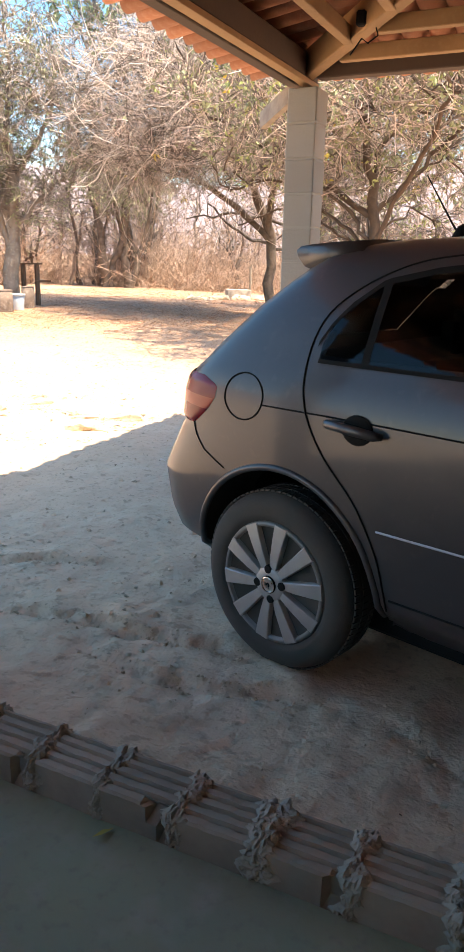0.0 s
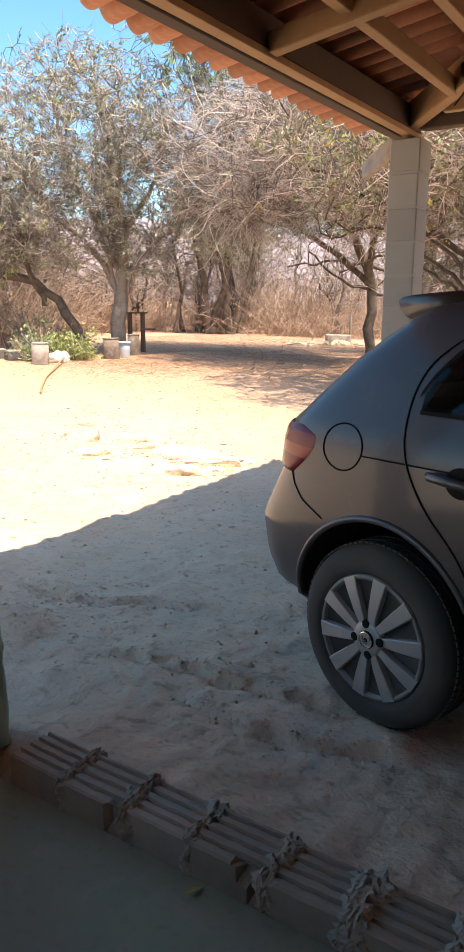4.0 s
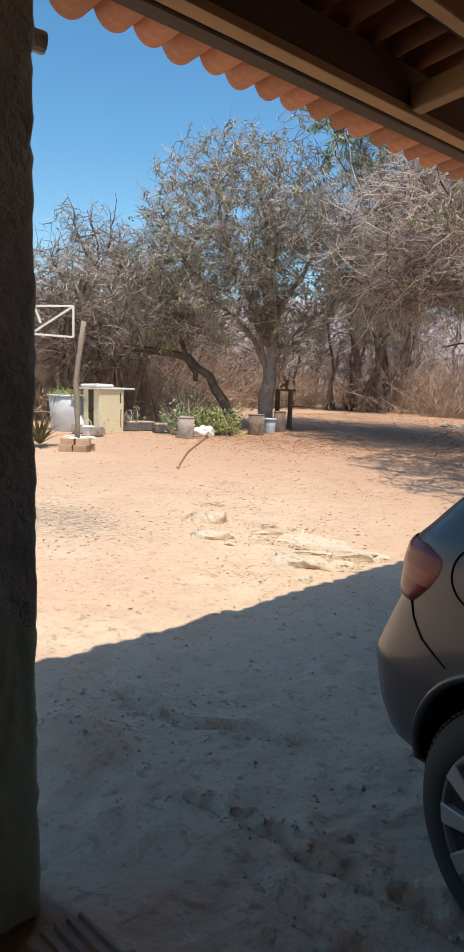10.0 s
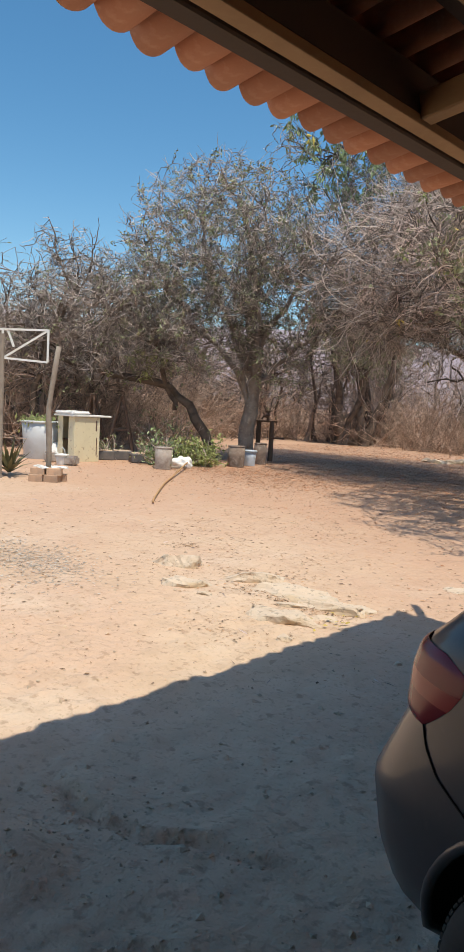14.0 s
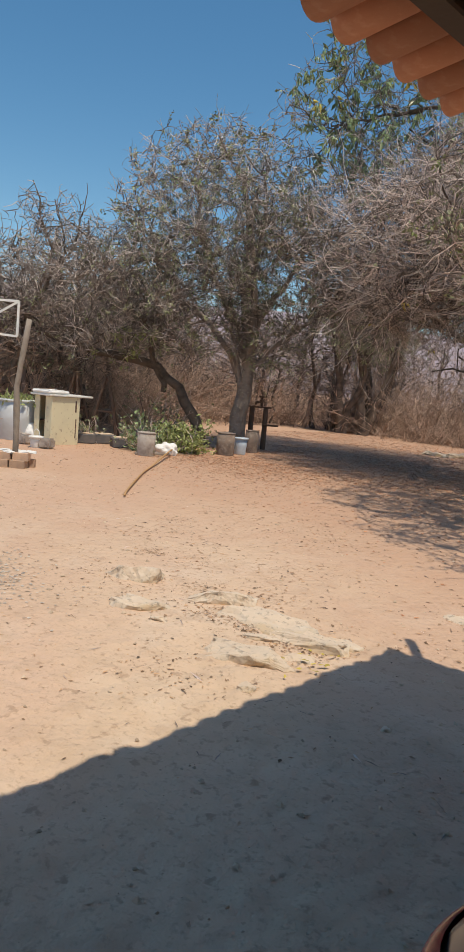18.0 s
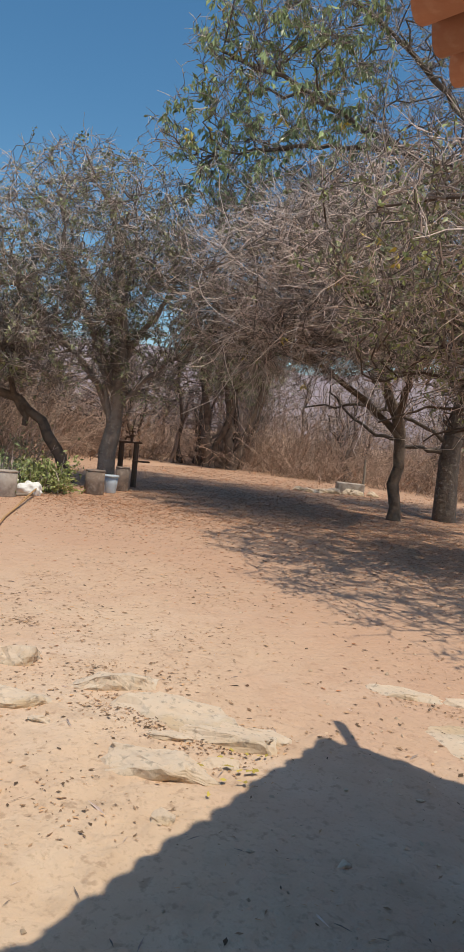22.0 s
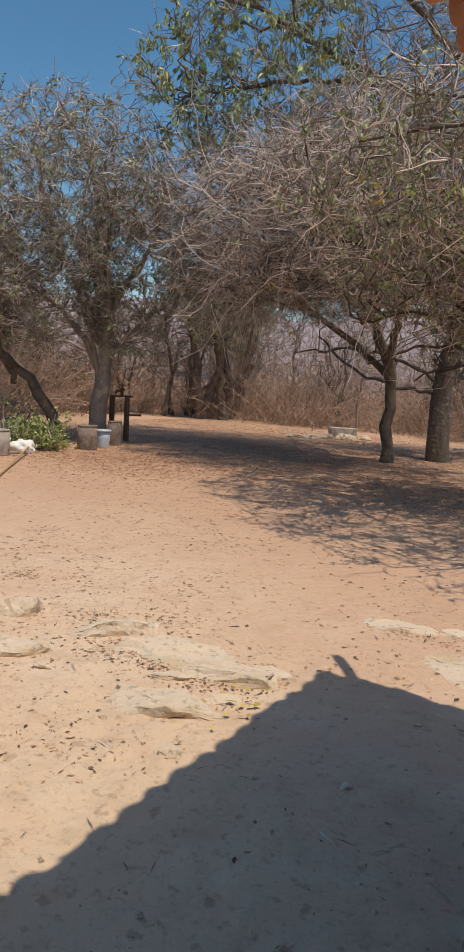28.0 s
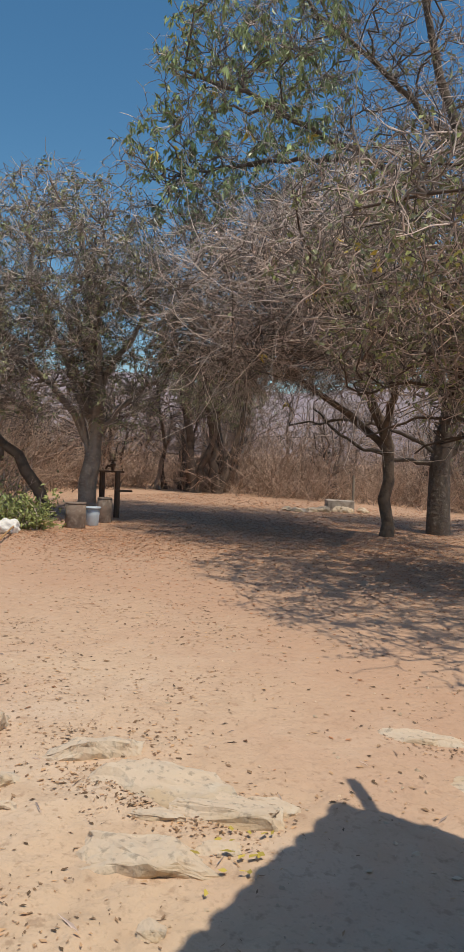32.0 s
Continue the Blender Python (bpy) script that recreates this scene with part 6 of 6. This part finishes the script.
bush(-11.2, 11.05, 0.45, 0.62, 0.62, 1900, "leaf_bush", 41, "bright green low bush behind the concrete pots")
bush(-11.35, 10.3, 0.26, 0.30, 0.70, 600, "leaf_green", 42, "green potted shrub behind the concrete pot")
bush(-12.8, 9.9, 0.35, 0.35, 0.55, 260, "leaf_olive", 43, "low olive shrub by the trestles")
bush(-13.6, 12.6, 0.9, 0.9, 1.3, 500, "leaf_olive", 44, "leggy olive shrub under the leaning tree")

# ---------------------------------------------------------------- litter on the ground
def scatter(name, label, n, place, size, mat, seed, ratio=0.45, lift=0.004):
    rng = np.random.default_rng(seed)
    P3 = np.empty((n, 3))
    k = 0
    while k < n:
        x, y = place(rng)
        if y < 1.5 and x > -2.2:
            continue
        P3[k] = x, y, ground_relief(x, y) + lift
        k += 1
    a = rng.uniform(0, 2 * np.pi, n)
    L = (size[0] + (size[1] - size[0]) * rng.uniform(0, 1, n) ** 2)[:, None]
    d = np.stack([np.cos(a), np.sin(a), rng.normal(0, 0.07, n)], 1)
    s = np.stack([-np.sin(a), np.cos(a), rng.normal(0, 0.12, n)], 1)
    up = np.array([0, 0, 1.0])
    curl = rng.uniform(0.02, 0.4, (n, 1))
    wide = ratio * rng.uniform(0.6, 1.5, (n, 2))
    slip = rng.uniform(-0.25, 0.25, (n, 2))
    v = np.stack([P3 - d * L / 2, P3 + d * L * slip[:, :1] + s * L * wide[:, :1] / 2 + up * L * curl * 0.35, P3 + d * L / 2 + up * L * curl * 0.15, P3 + d * L * slip[:, 1:] - s * L * wide[:, 1:] / 2 + up * L * curl * 0.1], 1)
    k = np.arange(n)[:, None] * 4
    f = np.concatenate([k + np.array([0, 1, 2]), k + np.array([0, 2, 3])])
    ob = new(name, mesh_np(name, v.reshape(-1, 3), [f], M[mat], smooth=False))
    return tagged(ob, label, "litter", kind="stuff")


def polar(rng, lo, hi, a0, a1, power=1.0):
    d = lo + (hi - lo) * rng.uniform(0, 1) ** power
    a = math.radians(rng.uniform(a0, a1))
    return -1.2 - d * math.sin(a), 1.6 + d * math.cos(a)


def drifts(rng):
    while True:
        x, y = polar(rng, 2.6, 20, -2, 66, 0.8)
        if noise.noise(Vector((x * 1.1, y * 1.1, 9))) + 0.5 * noise.noise(Vector((x * 3.3, y * 3.3, 1))) > rng.uniform(-0.35, 0.55):
            return x, y


scatter("fallen_leaves", "scattered dry brown leaves on the yard", 10500, drifts, (0.007, 0.034), "leaf_dry", 51, 0.28)
scatter("fallen_leaves", "thick dry leaf litter under the trees", 46000, lambda r: (r.normal(-8.8, 3.0), r.normal(15.0, 2.5)), (0.02, 0.055), "leaf_litter", 52, 0.5)
scatter("fallen_leaves", "dark dry leaf litter below the spreading tree", 18000, lambda r: (r.normal(-4.6, 1.7), r.normal(13.4, 2.2)), (0.015, 0.05), "leaf_litter", 60, 0.5)
scatter("fallen_leaves", "reddish dry leaves along the far edge of the yard", 17000, lambda r: (r.uniform(-16, -3), r.normal(20.5, 2.2)), (0.035, 0.085), "leaf_litter", 65, 0.55)
# these leaves also stand in for dappled tree shade reaching the pots
scatter("fallen_leaves", "reddish dry leaves round the pots and the hose", 9000, lambda r: (r.normal(-9.7, 1.2), r.normal(11.2, 1.0)), (0.016, 0.055), "leaf_litter", 67, 0.45)
scatter("fallen_leaves", "dry leaves caught along the rocks", 650, lambda r: (lambda t: (-4.2 + 0.9 * t + r.normal(0, 0.12), 5.0 + 0.1 * t + r.normal(0, 0.14)) if r.uniform() < 0.7 else (r.normal(-2.95, 0.2), r.normal(6.42, 0.08)))(r.uniform(0, 1)), (0.012, 0.032), "leaf_dry", 53)
scatter("fallen_leaves", "larger dry leaves strewn over the open yard", 6500, lambda r: (lambda p: p if math.hypot(p[0] + 1.2, p[1] - 1.6) > 4.2 else drifts(r))(drifts(r)), (0.02, 0.05), "leaf_dry", 66, 0.4)
PILES = [(-6.44, 6.69, 0.13), (-5.49, 5.57, 0.07), (-4.85, 6.14, 0.22), (-4.47, 6.5, 0.28), (-4.24, 5.49, 0.16), (-4.17, 5.03, 0.10), (-3.5, 4.96, 0.10), (-3.82, 4.97, 0.10),
         (-4.76, 4.71, 0.25), (-4.59, 5.06, 0.25), (-5.6, 6.89, 0.35), (-5.31, 7.53, 0.35), (-3.64, 4.15, 0.15), (-7.4, 8.4, 0.4), (-8.6, 10.2, 0.5), (-9.6, 9.2, 0.5), (-5.2, 4.9, 0.2), (-5.9, 6.2, 0.3), (-5.1, 5.6, 0.2), (-6.6, 7.6, 0.25), (-4.55, 5.25, 0.12), (-7.9, 8.9, 0.18), (-6.0, 8.3, 0.3)]


def piled(r):
    x, y, sd = PILES[r.integers(0, len(PILES))]
    return x + r.normal(0, sd), y + r.normal(0, sd)


scatter("fallen_leaves", "small heaps of dry brown leaves among the rocks", 3400, piled, (0.01, 0.036), "leaf_dry", 58, 0.36)
scatter("bark_chips", "small dark chips and twigs in the shade", 90, lambda r: (r.uniform(-3.2, 0.3), r.uniform(1.5, 5.2)), (0.005, 0.016), "leaf_dry", 54, 0.4)
scatter("yellow_leaves", "a few fresh yellow leaves beside the rock", 16, lambda r: (r.normal(-3.30, 0.07), r.normal(4.88, 0.10)), (0.035, 0.065), "leaf_yellow", 55, 0.55, 0.02)
scatter("twig_litter", "fallen twigs strewn over the earth", 300, lambda r: polar(r, 2.4, 14, -2, 66), (0.04, 0.12), "twig", 56, 0.05)


def pebbles(name, label, n, place, size, seed):
    rng = np.random.default_rng(seed)
    base = np.array([(1, 0, 0), (-1, 0, 0), (0, 1, 0), (0, -1, 0), (0, 0, 1), (0, 0, -1)], float)
    tri = np.array([(0, 2, 4), (2, 1, 4), (1, 3, 4), (3, 0, 4), (2, 0, 5), (1, 2, 5), (3, 1, 5), (0, 3, 5)])
    V, F = [], []
    for k in range(n):
        x, y = place(rng)
        s = size[0] + (size[1] - size[0]) * rng.uniform(0, 1) ** 3
        q = base * s * rng.uniform(0.6, 1.3, (6, 3)) * np.array([1, 0.8, 0.55]) + rng.normal(0, s * 0.15, (6, 3))
        a = rng.uniform(0, 6.28)
        c, sn = math.cos(a), math.sin(a)
        q = q @ np.array([[c, -sn, 0], [sn, c, 0], [0, 0, 1]]).T
        V.append(q + np.array([x, y, ground_relief(x, y) + s * 0.2]))
        F.append(tri + 6 * k)
    tagged(new(name, mesh_np(name, np.concatenate(V), [np.concatenate(F)], M["clod"], smooth=False)), label, "pebbles", kind="stuff")


pebbles("pebbles", "small stones and clods strewn on the yard", 2600, lambda r: polar(r, 0.6, 14, -2, 66, 0.9), (0.004, 0.02), 61)
pebbles("pebbles", "small clods on the shaded earth beside the kerb", 700, lambda r: (r.uniform(-3.0, 0.3), r.uniform(1.46, 4.8)), (0.003, 0.010), 62)
# grey bits of random tone, thickest at the middle of the patch
scatter("ash_bits", "grey ash and chaff spread on the sunny earth", 2200, lambda r: (r.normal(-5.75, 0.42), r.normal(3.95, 0.26)), (0.012, 0.035), "ash", 59, 0.6)


def along(r):
    xs, ys, drop = LEDGES[r.choice(4, p=[0.4, 0.27, 0.08, 0.25])]
    x = r.uniform(xs[0], xs[-1])
    return x + r.normal(0, 0.02), float(np.interp(x, xs, ys)) - 0.01 + r.normal(0, 0.035)


pebbles("crumbs", "crumbled earth along the broken crust", 900, along, (0.003, 0.011), 63)
pebbles("crumbs", "crumbled earth round the low mound", 420, lambda r: (r.normal(-2.35, 0.3), r.normal(2.15, 0.22)), (0.003, 0.012), 64)
scatter("yellow_leaf", "single yellow leaf fallen on the porch floor", 1, lambda r: (-0.87, 1.6), (0.06, 0.06), "leaf_yellow", 57, 0.4).location = (-0.02, -0.4, 0.006 - ground_relief(-0.87, 1.6))
